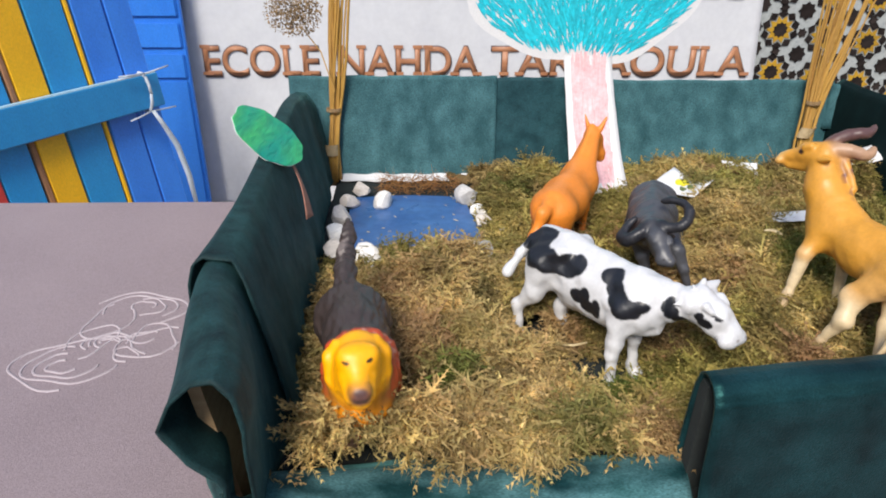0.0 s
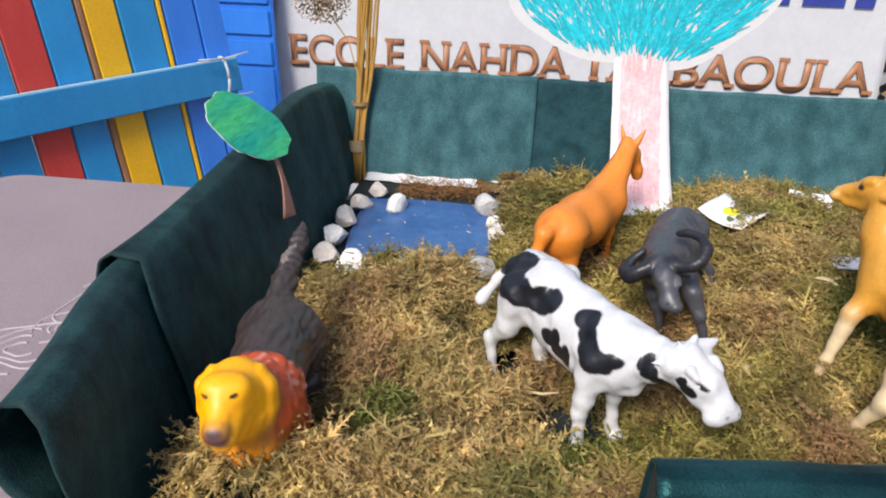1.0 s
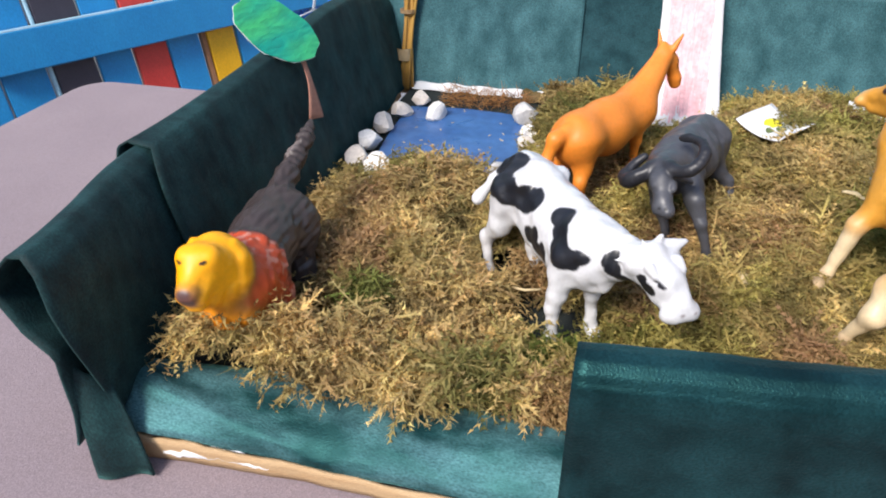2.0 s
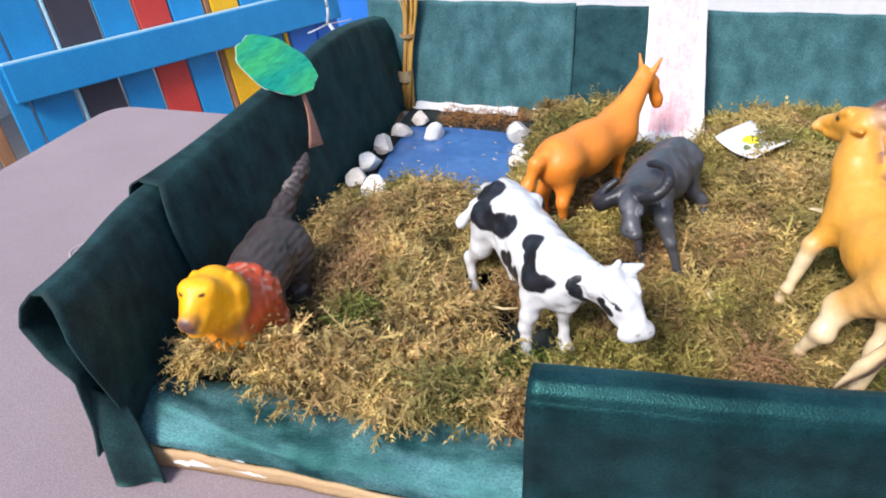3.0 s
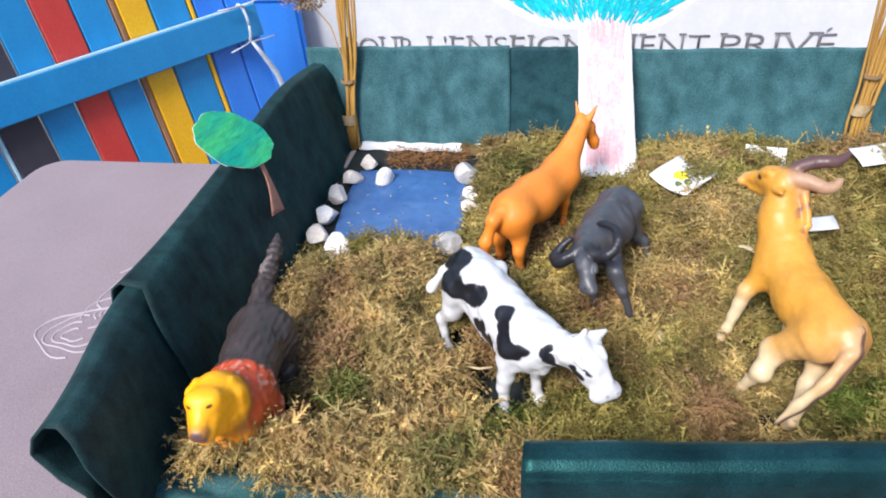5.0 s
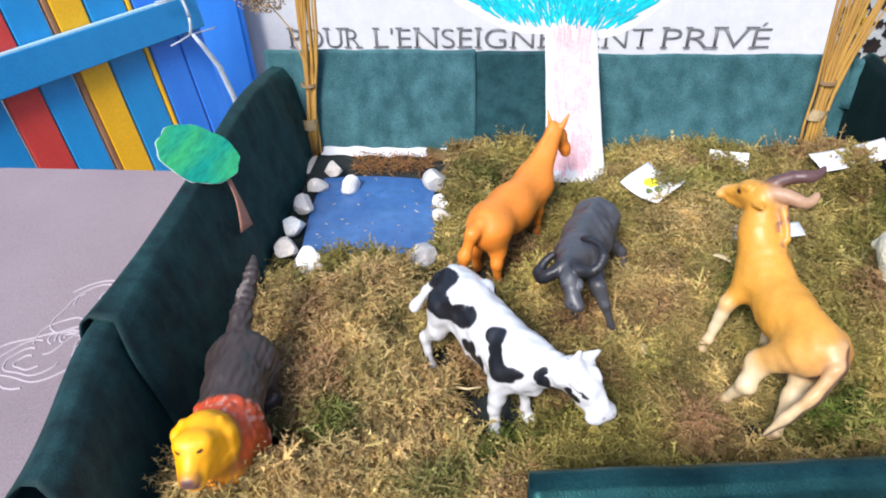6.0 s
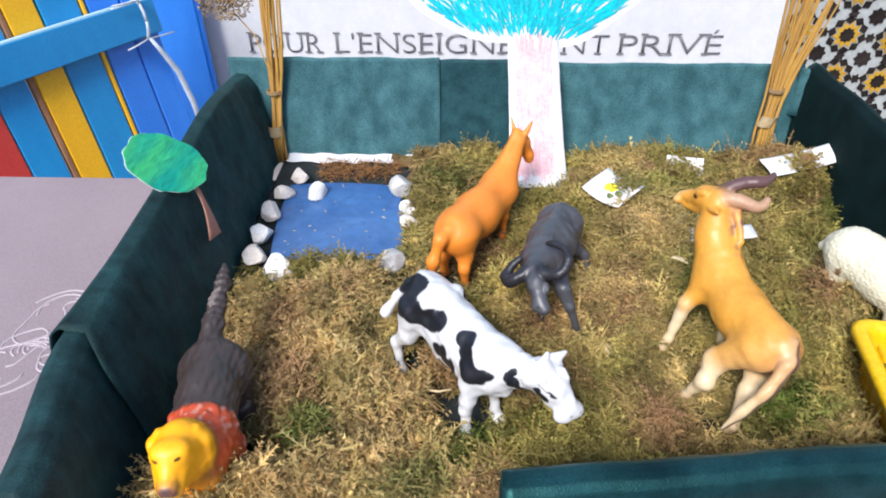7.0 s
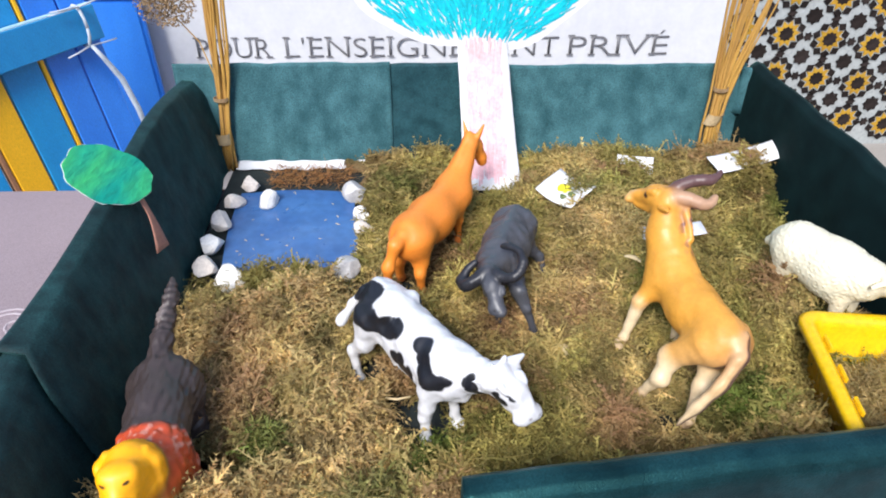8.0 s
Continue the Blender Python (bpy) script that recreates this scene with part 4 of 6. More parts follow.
def toy_cow():
    W, B = (0.59, 0.59, 0.60), (0.010, 0.011, 0.015)
    f = Figure()
    slim = ((0, 1, 0), 1.06)
    f.limb((0.032, 0.007, 0.094), (0.128, 0.008, 0.091), 0.0225, 0.0222, W, 0.014, slim)
    f.limb((0.052, 0.004, 0.079), (0.126, 0.004, 0.078), 0.0220, 0.0225, W, 0.016, slim)
    f.limb((0.070, 0.004, 0.074), (0.110, 0.005, 0.072), 0.0215, 0.0215, W, 0.014, slim)
    f.limb((0.048, 0.024, 0.109), (0.048, -0.010, 0.109), 0.0072, 0.0072, W, 0.010)
    f.limb((0.018, 0.008, 0.108), (0.048, 0.007, 0.112), 0.0095, 0.0085, W, 0.010)
    f.limb((0.010, 0.007, 0.114), (0.122, 0.010, 0.108), 0.0036, 0.0042, W, 0.009)
    f.limb((0.013, 0.016, 0.104), (0.013, -0.003, 0.104), 0.0085, 0.0085, W, 0.010)
    f.limb((0.030, 0.008, 0.092), (0.070, 0.008, 0.078), 0.0200, 0.0215, W, 0.012, slim)
    f.limb((0.126, 0.009, 0.091), (0.164, 0.021, 0.100), 0.0180, 0.0118, W, 0.012)
    f.limb((0.134, 0.003, 0.082), (0.164, 0.018, 0.093), 0.0125, 0.0100, W, 0.010)
    f.limb((0.138, 0.002, 0.068), (0.146, 0.005, 0.066), 0.0090, 0.0050, W, 0.008)
    f.limb((0.170, 0.016, 0.101), (0.172, 0.036, 0.101), 0.0095, 0.0095, W, 0.006)
    f.limb((0.172, 0.025, 0.101), (0.189, 0.028, 0.093), 0.0138, 0.0108, W, 0.004)
    f.limb((0.188, 0.028, 0.094), (0.203, 0.030, 0.081), 0.0108, 0.0090, W, 0.005)
    f.limb((0.176, 0.024, 0.092), (0.196, 0.028, 0.078), 0.0110, 0.0072, W, 0.004)
    f.limb((0.2035, 0.0235, 0.0775), (0.2045, 0.0365, 0.0775), 0.0080, 0.0080, W, 0.003)
    for s in (-1, 1):
        f.limb((0.183, 0.0265 + s * 0.0105, 0.1045), (0.189, 0.0270 + s * 0.0105, 0.1010), 0.0046, 0.0030, W, 0.002)
    f.limb((0.170, 0.036, 0.109), (0.172, 0.053, 0.110), 0.0058, 0.0016, W, 0.002, ((0.75, 0.1, 0.65), 2.0))
    f.limb((0.170, 0.014, 0.105), (0.160, 0.002, 0.1005), 0.0058, 0.0018, W, 0.002, ((0.5, -0.5, 0.7), 2.0))
    f.limb((0.167, 0.021, 0.112), (0.166, 0.0195, 0.1165), 0.0028, 0.0018, W, 0.002)
    f.limb((0.168, 0.031, 0.112), (0.168, 0.0335, 0.1165), 0.0028, 0.0018, W, 0.002)
    for s in (-1, 1):
        fx, fy, rx, ry = ((0.128, -0.024, 0.015, -0.027), (0.124, 0.016, 0.044, 0.006))[s > 0]
        y = s * 0.0155
        f.limb((0.122, y * 0.8, 0.082), (fx - 0.004, (y + fy) / 2, 0.050), 0.0125, 0.0074, W, 0.008)
        f.limb((fx - 0.004, (y + fy) / 2, 0.050), (fx - 0.003, fy * 0.92, 0.040), 0.0078, 0.0070, W, 0.003)
        f.limb((fx - 0.003, fy * 0.92, 0.040), (fx - 0.001, fy * 0.98, 0.013), 0.0052, 0.0046, W, 0.003)
        f.limb((fx - 0.001, fy * 0.98, 0.012), (fx, fy, 0.010), 0.0056, 0.0056, W, 0.002)
        f.limb((fx, fy, 0.006), (fx + 0.004, fy, 0.003), 0.0058, 0.0066, W, 0.002)
        f.limb((0.030, y * 0.80, 0.090), (rx + 0.012, (y + ry) / 2, 0.060), 0.0185, 0.0100, W, 0.012)
        f.limb((rx + 0.012, (y + ry) / 2, 0.060), (rx - 0.004, ry * 0.95, 0.040), 0.0092, 0.0064, W, 0.008)
        f.limb((rx - 0.004, ry, 0.042), (rx, ry, 0.012), 0.0056, 0.0046, W, 0.004)
        f.limb((rx, ry, 0.010), (rx + 0.003, ry, 0.003), 0.0056, 0.0066, W, 0.003)
    f.limb((0.054, 0, 0.062), (0.062, 0, 0.056), 0.010, 0.006, W, 0.008)
    f.chain([(0.014, 0.004, 0.114), (0.005, -0.004, 0.106), (0.000, -0.016, 0.090), (-0.003, -0.029, 0.072)], [0.0042, 0.0038, 0.0034, 0.0046], W, 0.003)

    def paint(V, C):
        for rows, edge in ((((0.010, 0.106, 0.0110, 0.0120), (0.022, 0.112, 0.0130, 0.0130), (0.028, 0.102, 0.0150, 0.0120), (0.043, 0.100, 0.0150, 0.0110), (0.058, 0.1005, 0.0140, 0.0110), (0.068, 0.104, 0.0090, 0.0085)), 0.003),
                           (((0.078, 0.0790, 0.0082, 0.0072), (0.0855, 0.0815, 0.0060, 0.0092), (0.091, 0.0735, 0.0092, 0.0070), (0.0995, 0.0745, 0.0056, 0.0100)), 0.010),
                           (((0.106, 0.1070, 0.0110, 0.0065), (0.113, 0.1005, 0.0090, 0.0080), (0.120, 0.0940, 0.0100, 0.0088), (0.129, 0.0885, 0.0135, 0.0088), (0.139, 0.0925, 0.0075, 0.0060)), 0.008),
                           (((0.157, 0.0985, 0.0042, 0.0066), (0.161, 0.0915, 0.0050, 0.0066), (0.166, 0.0850, 0.0048, 0.0056)), 0.020),
                           (((0.180, 0.0940, 0.0040, 0.0046), (0.185, 0.0885, 0.0062, 0.0048)), 0.022)):
            C = flank(V, C, rows, edge, B, 3.0)
        C = spots(V, C, [((0.056, 0.036, 0.100), (0.012, 0.018, 0.012)), ((0.092, 0.030, 0.104), (0.010, 0.012, 0.009)), ((0.140, 0.034, 0.092), (0.009, 0.012, 0.008))], B, 0.0006, 0.22, 3.0)
        C = spots(V, C, [((0.1950, 0.0175, 0.0960), (0.0034, 0.0050, 0.0017)), ((0.1950, 0.0385, 0.0960), (0.0034, 0.0050, 0.0017)), ((0.1915, 0.0160, 0.0980), (0.0028, 0.0050, 0.0009))], (0.015, 0.015, 0.02), 0.0005)
        return spots(V, C, [((0.2115, 0.0255, 0.0805), (0.0016, 0.0018, 0.0013)), ((0.2115, 0.0350, 0.0805), (0.0016, 0.0018, 0.0013)), ((0.211, 0.030, 0.0735), (0.003, 0.008, 0.0006))], (0.30, 0.26, 0.26), 0.0008)

    def relief(P):
        folds = 0.0006 * np.sin(P[:, 0] * 620 + P[:, 2] * 160) * np.clip((P[:, 0] - 0.140) / 0.01, 0, 1) * np.clip((0.168 - P[:, 0]) / 0.01, 0, 1)
        return 0.0006 * rough_field(P, 420) + 0.0006 * rough_field(P, 120) + folds

    ob = f.mesh("toy_cow", 0.0013, M_TOY, relief, paint)
    tagged(ob, "glossy white toy cow with black patches, head lowered", "toy cow")
    return settle(ob, 0.098, 0.748, 0.7775, -52)


def toy_horse():
    O, D, L = (0.74, 0.225, 0.028), (0.42, 0.12, 0.035), (0.74, 0.44, 0.22)
    f = Figure()
    f.limb((0.030, 0, 0.072), (0.085, 0, 0.066), 0.0250, 0.0262, O, 0.014)
    f.limb((0.085, 0, 0.066), (0.142, -0.001, 0.067), 0.0262, 0.0245, O, 0.014)
    f.limb((0.028, 0, 0.090), (0.140, 0, 0.086), 0.007, 0.008, O, 0.014)
    f.limb((0.148, -0.001, 0.074), (0.194, -0.001, 0.114), 0.0205, 0.0108, O, 0.014)
    f.limb((0.146, 0.002, 0.092), (0.197, 0.001, 0.128), 0.0040, 0.0040, O, 0.004)
    f.limb((0.198, -0.001, 0.118), (0.208, -0.005, 0.108), 0.0105, 0.0088, O, 0.006)
    f.limb((0.208, -0.005, 0.108), (0.215, -0.010, 0.088), 0.0082, 0.0064, O, 0.005)
    f.limb((0.215, -0.010, 0.087), (0.216, -0.011, 0.081), 0.0070, 0.0062, O, 0.004)
    for s in (-1, 1):
        f.limb((0.201, -0.002 + s * 0.0080, 0.125), (0.207, -0.001 + s * 0.0145, 0.140), 0.0040, 0.0012, O, 0.003)
        y = s * 0.0155
        fx, rx = (0.130, 0.138)[s > 0], (0.026, 0.036)[s > 0]
        f.limb((fx, y * 0.8, 0.062), (fx + 0.002, y, 0.040), 0.0105, 0.0062, O, 0.008)
        f.limb((fx + 0.002, y, 0.040), (fx, y * 1.05, 0.012), 0.0058, 0.0042, O, 0.005)
        f.limb((fx, y * 1.05, 0.010), (fx + 0.003, y * 1.05, 0.003), 0.0050, 0.0060, D, 0.003)
        f.limb((rx + 0.006, y * 0.60, 0.072), (rx + 0.003, y * 0.95, 0.044), 0.0185, 0.0084, O, 0.014)
        f.limb((rx + 0.003, y * 0.95, 0.046), (rx - 0.005, y * 1.1, 0.030), 0.0086, 0.0058, O, 0.008)
        f.limb((rx - 0.005, y * 1.1, 0.032), (rx - 0.003, y * 1.12, 0.010), 0.0062, 0.0052, O, 0.005)
        f.limb((rx - 0.003, y * 1.12, 0.008), (rx, y * 1.12, 0.003), 0.0050, 0.0060, D, 0.003)
    f.chain([(0.012, 0, 0.088), (-0.001, 0.002, 0.082), (-0.011, 0.006, 0.056), (-0.012, 0.009, 0.022)], [0.0055, 0.0062, 0.0066, 0.0040], O, 0.008)

    def paint(V, C):
        inner = np.clip((0.055 - V[:, 2]) / 0.02, 0, 1) * np.clip((0.010 - np.abs(V[:, 1])) / 0.006, 0, 1) * (V[:, 0] > 0.005)
        C = C * (1 - 0.6 * inner[:, None]) + np.array(L) * 0.6 * inner[:, None]
        return spots(V, C, [((0.212, 0.003, 0.110), (0.002, 0.0025, 0.002)), ((0.210, -0.0130, 0.110), (0.002, 0.0025, 0.002)), ((0.221, -0.008, 0.084), (0.0012, 0.0016, 0.0012))], (0.05, 0.02, 0.01), 0.0006)

    ob = f.mesh("toy_horse", 0.0013, M_TOY_MATT, lambda P: 0.0005 * rough_field(P, 120), paint)
    tagged(ob, "plain orange vinyl toy horse with its head turned", "toy horse")
    return settle(ob, 0.127, 0.838, 0.7825, 63)


def horn(points, radii, rings, colour, f, k=0.003):
    """A ridged, curved horn."""
    pts, rad = [], []
    n = rings * 2
    P = [np.array(p, float) for p in points]
    for i in range(n + 1):
        q = i / n * (len(P) - 1)
        j = min(int(q), len(P) - 2)
        t = q - j
        p0, p1, p2, p3 = P[max(j - 1, 0)], P[j], P[j + 1], P[min(j + 2, len(P) - 1)]
        pts.append(0.5 * (2 * p1 + (p2 - p0) * t + (2 * p0 - 5 * p1 + 4 * p2 - p3) * t * t + (3 * p1 - p0 - 3 * p2 + p3) * t ** 3))
        rad.append((radii[j] * (1 - t) + radii[j + 1] * t) * (1.09 if i % 2 else 0.93))
    f.chain(pts, rad, colour, k)


def toy_buffalo():
    G, H = (0.060, 0.062, 0.072), (0.016, 0.016, 0.020)
    f = Figure()
    f.limb((0.028, 0, 0.074), (0.068, -0.004, 0.074), 0.0215, 0.0240, G, 0.014)
    f.limb((0.068, -0.004, 0.074), (0.104, -0.008, 0.078), 0.0240, 0.0215, G, 0.014)
    f.limb((0.018, 0, 0.090), (0.100, -0.008, 0.099), 0.0050, 0.0058, G, 0.012)
    f.limb((0.022, 0.012, 0.084), (0.022, -0.012, 0.084), 0.009, 0.009, G, 0.010)
    f.limb((0.104, -0.008, 0.082), (0.138, -0.010, 0.088), 0.0190, 0.0128, G, 0.012)
    f.limb((0.114, -0.009, 0.066), (0.140, -0.009, 0.078), 0.0125, 0.0092, G, 0.010)
    f.limb((0.143, -0.010, 0.091), (0.157, -0.005, 0.088), 0.0116, 0.0102, G, 0.005)
    f.limb((0.157, -0.005, 0.087), (0.174, 0.004, 0.075), 0.0094, 0.0068, G, 0.004)
    f.limb((0.174, 0.0000, 0.0735), (0.177, 0.0080, 0.0735), 0.0056, 0.0056, G, 0.003)
    f.limb((0.151, -0.007, 0.079), (0.170, 0.003, 0.068), 0.0072, 0.0050, G, 0.004)
    for s in (-1, 1):
        f.limb((0.160, -0.003 + s * 0.0085, 0.0915), (0.166, -0.001 + s * 0.0080, 0.088), 0.0034, 0.0024, G, 0.002)
    horn([(0.147, -0.004, 0.098), (0.154, 0.006, 0.099), (0.156, 0.016, 0.104), (0.148, 0.023, 0.112), (0.137, 0.019, 0.118), (0.128, 0.008, 0.119), (0.124, -0.002, 0.115)], [0.0060, 0.0059, 0.0055, 0.0049, 0.0040, 0.0027, 0.0011], 19, H, f, 0.002)
    horn([(0.147, -0.016, 0.094), (0.154, -0.026, 0.086), (0.153, -0.035, 0.080), (0.145, -0.039, 0.081), (0.137, -0.035, 0.089), (0.133, -0.027, 0.097)], [0.0060, 0.0060, 0.0056, 0.0048, 0.0033, 0.0013], 17, H, f, 0.002)
    f.limb((0.138, 0.003, 0.086), (0.131, 0.014, 0.080), 0.0044, 0.0018, G, 0.003, ((1, 0, 0.4), 1.7))
    f.limb((0.140, -0.022, 0.084), (0.134, -0.032, 0.075), 0.0044, 0.0018, G, 0.003, ((1, 0, 0.4), 1.7))
    f.limb((0.104, 0.008, 0.074), (0.128, 0.020, 0.062), 0.0120, 0.0078, G, 0.008)
    f.limb((0.128, 0.020, 0.062), (0.134, 0.030, 0.044), 0.0074, 0.0062, G, 0.004)
    f.limb((0.134, 0.030, 0.044), (0.134, 0.040, 0.016), 0.0054, 0.0046, G, 0.004)
    f.limb((0.134, 0.040, 0.014), (0.138, 0.043, 0.006), 0.0054, 0.0064, H, 0.002)
    f.limb((0.104, -0.018, 0.072), (0.116, -0.012, 0.046), 0.0120, 0.0070, G, 0.008)
    f.limb((0.116, -0.012, 0.046), (0.117, -0.001, 0.012), 0.0062, 0.0044, G, 0.004)
    f.limb((0.117, -0.001, 0.010), (0.119, 0.001, 0.003), 0.0052, 0.0060, H, 0.002)
    for s, rx, ry, rz in ((1, 0.043, 0.038, 0.018), (-1, 0.020, -0.024, 0.004)):
        f.limb((0.028, s * 0.011, 0.072), (0.036, s * 0.020, 0.050), 0.0150, 0.0090, G, 0.010)
        f.limb((0.036, s * 0.020, 0.050), (rx - 0.008, ry * 0.85, rz + 0.022), 0.0078, 0.0056, G, 0.006)
        f.limb((rx - 0.008, ry * 0.85, rz + 0.022), (rx - 0.002, ry, rz + 0.006), 0.0054, 0.0044, G, 0.004)
        f.limb((rx - 0.002, ry, rz + 0.004), (rx + 0.002, ry, rz), 0.0052, 0.0060, H, 0.002)
    f.chain([(0.008, 0, 0.088), (-0.004, 0, 0.076), (-0.006, 0.002, 0.046)], [0.004, 0.003, 0.0036], G, 0.004)

    def relief(P):
        ribs = 0.0005 * np.sin(P[:, 0] * 420) * np.clip((0.09 - np.abs(P[:, 0] - 0.07)) / 0.03, 0, 1) * (np.abs(P[:, 1]) > 0.010) * (P[:, 2] > 0.05)
        return 0.0007 * rough_field(P, 150) + 0.0005 * rough_field(P, 420) + ribs

    def paint(V, C):
        return spots(V, C, [((0.163, -0.0110, 0.0885), (0.0022, 0.0026, 0.0016)), ((0.163, 0.0070, 0.0885), (0.0022, 0.0026, 0.0016)), ((0.181, 0.0010, 0.0765), (0.0014, 0.0016, 0.0014)), ((0.181, 0.0070, 0.0765), (0.0014, 0.0016, 0.0014))], (0.006, 0.006, 0.006), 0.0006)

    ob = f.mesh("toy_buffalo", 0.0013, M_TOY_MATT, relief, paint)
    tagged(ob, "dark grey toy buffalo with ridged curling horns", "toy buffalo")
    return settle(ob, 0.270, 0.904, 0.7875, -104)


def toy_antelope():
    Y, P_, D, N = (0.62, 0.285, 0.038), (0.66, 0.52, 0.32), (0.085, 0.040, 0.045), (0.36, 0.17, 0.09)
    f = Figure()
    slim = ((0, 1, 0), 1.12)
    f.limb((0.034, -0.010, 0.094), (0.080, -0.008, 0.094), 0.0255, 0.0250, Y, 0.014, slim)
    f.limb((0.080, -0.008, 0.094), (0.124, -0.004, 0.098), 0.0250, 0.0225, Y, 0.014, slim)
    f.limb((0.020, -0.010, 0.108), (0.060, -0.008, 0.114), 0.010, 0.008, Y, 0.014)
    f.limb((0.106, -0.010, 0.114), (0.128, -0.010, 0.122), 0.008, 0.009, Y, 0.012)
    f.limb((0.124, -0.006, 0.100), (0.154, -0.008, 0.130), 0.0240, 0.0180, Y, 0.014)
    f.limb((0.154, -0.008, 0.130), (0.168, -0.010, 0.154), 0.0175, 0.0142, Y, 0.010)
    f.limb((0.170, -0.010, 0.160), (0.184, -0.003, 0.158), 0.0138, 0.0112, Y, 0.007)
    f.limb((0.184, -0.003, 0.157), (0.204, 0.010, 0.147), 0.0100, 0.0070, Y, 0.006)
    f.limb((0.201, 0.006, 0.1435), (0.203, 0.0145, 0.1435), 0.0062, 0.0062, Y, 0.003)
    f.limb((0.176, -0.006, 0.148), (0.196, 0.006, 0.140), 0.0080, 0.0050, Y, 0.005)
    f.limb((0.182, -0.0135, 0.1665), (0.188, -0.0085, 0.1640), 0.0036, 0.0026, Y, 0.003)
    f.limb((0.176, 0.0040, 0.1680), (0.182, 0.0075, 0.1650), 0.0036, 0.0026, Y, 0.003)
    f.limb((0.132, -0.022, 0.138), (0.160, -0.022, 0.166), 0.0030, 0.0040, Y, 0.008)
    horn([(0.173, -0.014, 0.170), (0.171, -0.024, 0.179), (0.167, -0.037, 0.184), (0.164, -0.046, 0.185), (0.165, -0.053, 0.187), (0.169, -0.059, 0.191)], [0.0052, 0.0049, 0.0043, 0.0034, 0.0024, 0.0010], 15, (0.10, 0.050, 0.048), f, 0.003)
    horn([(0.164, -0.012, 0.168), (0.155, -0.022, 0.170), (0.149, -0.030, 0.168), (0.146, -0.037, 0.167), (0.147, -0.043, 0.169), (0.151, -0.048, 0.173)], [0.0052, 0.0049, 0.0043, 0.0034, 0.0024, 0.0010], 15, (0.42, 0.25, 0.15), f, 0.003)
    f.limb((0.165, -0.020, 0.159), (0.154, -0.033, 0.158), 0.0048, 0.0014, Y, 0.003, ((0, 0.3, 1), 1.9))
    f.limb((0.158, 0.001, 0.160), (0.146, 0.004, 0.164), 0.0048, 0.0014, Y, 0.003, ((0, 0.3, 1), 1.9))
    # front legs, hind legs
    for s, sx, hx, hy, hz in ((1, 0.122, 0.114, 0.034, 0.031), (-1, 0.114, 0.108, -0.024, 0.010)):
        f.limb((sx, s * 0.013 - 0.004, 0.092), (sx - 0.003, (s * 0.014 + hy) / 2, 0.064 + hz * 0.3), 0.0120, 0.0072, Y, 0.008)
        f.limb((sx - 0.003, (s * 0.014 + hy) / 2, 0.064 + hz * 0.3), (hx, hy, hz), 0.0066, 0.0044, P_, 0.004)
        f.limb((hx, hy, hz), (hx + 0.001, hy + s * 0.004, hz - 0.012), 0.0050, 0.0066, N, 0.003)
    for s, hx, hy, hz in ((1, 0.054, 0.037, 0.009), (-1, 0.014, 0.008, 0.006)):
        kx, ky = (0.052, 0.022) if s > 0 else (0.034, -0.012)
        f.limb((0.034, s * 0.012 - 0.009, 0.092), (kx, ky, 0.062), 0.0185, 0.0100, Y, 0.011)
        f.limb((kx, ky, 0.062), (kx - 0.008, (ky + hy) / 2 + s * 0.002, 0.042), 0.0100, 0.0078, P_, 0.008)
        f.limb((kx - 0.008, (ky + hy) / 2 + s * 0.002, 0.042), (hx, hy, hz + 0.006), 0.0072, 0.0052, P_, 0.006)
        f.limb((hx, hy, hz + 0.004), (hx + 0.003, hy, hz - 0.002), 0.0056, 0.0068, N, 0.003)
    flat = ((0.9, 0.3, 0.3), 1.7)
    f.chain([(0.016, -0.014, 0.112), (0.004, -0.010, 0.100), (-0.002, 0.004, 0.074), (-0.001, 0.018, 0.050), (-0.001, 0.032, 0.028)], [0.0066, 0.0084, 0.0094, 0.0088, 0.0022], (0.56, 0.34, 0.15), 0.005, flat)

    def paint(V, C):
        # dark mane at the nape, thinning into scratched strands towards the withers
        nape = np.exp(-(((V[:, 0] - 0.150) / 0.011) ** 2 + ((V[:, 1] + 0.026) / 0.010) ** 2 + ((V[:, 2] - 0.154) / 0.013) ** 2))
        strands = np.clip((rough_field(V * (1.6, 1.0, 0.5), 520) - 0.25) / 0.35, 0, 1) * np.clip((V[:, 0] - 0.104) / 0.02, 0, 1) * np.clip((-0.008 - V[:, 1]) / 0.008, 0, 1) * np.clip((V[:, 2] - 0.110) / 0.01, 0, 1) * np.clip((0.160 - V[:, 2]) / 0.01, 0, 1)
        n = np.clip(1.2 * nape * np.clip(0.8 + 0.5 * rough_field(V, 520), 0, 1.2) + 0.6 * strands, 0, 0.95)
        C = C * (1 - n[:, None]) + np.array((0.13, 0.055, 0.060)) * n[:, None]
        w = np.clip((0.108 - V[:, 2]) / 0.04, 0, 1) * np.clip((0.070 - V[:, 0]) / 0.06, 0, 1)
        C = C * (1 - 0.75 * w[:, None]) + np.array((0.66, 0.45, 0.24)) * 0.75 * w[:, None]
        pink = np.exp(-((V[:, 0] - 0.016) ** 2 + (V[:, 1] + 0.016) ** 2 + (V[:, 2] - 0.100) ** 2) / 0.0004)
        C = C * (1 - 0.5 * pink[:, None]) + np.array((0.50, 0.22, 0.14)) * 0.5 * pink[:, None]
        w = np.clip((0.074 - V[:, 2]) / 0.022, 0, 1)
        C = C * (1 - 0.75 * w[:, None]) + np.array(P_) * 0.75 * w[:, None]
        edge = -0.0135 + 0.58 * (0.100 - V[:, 2])
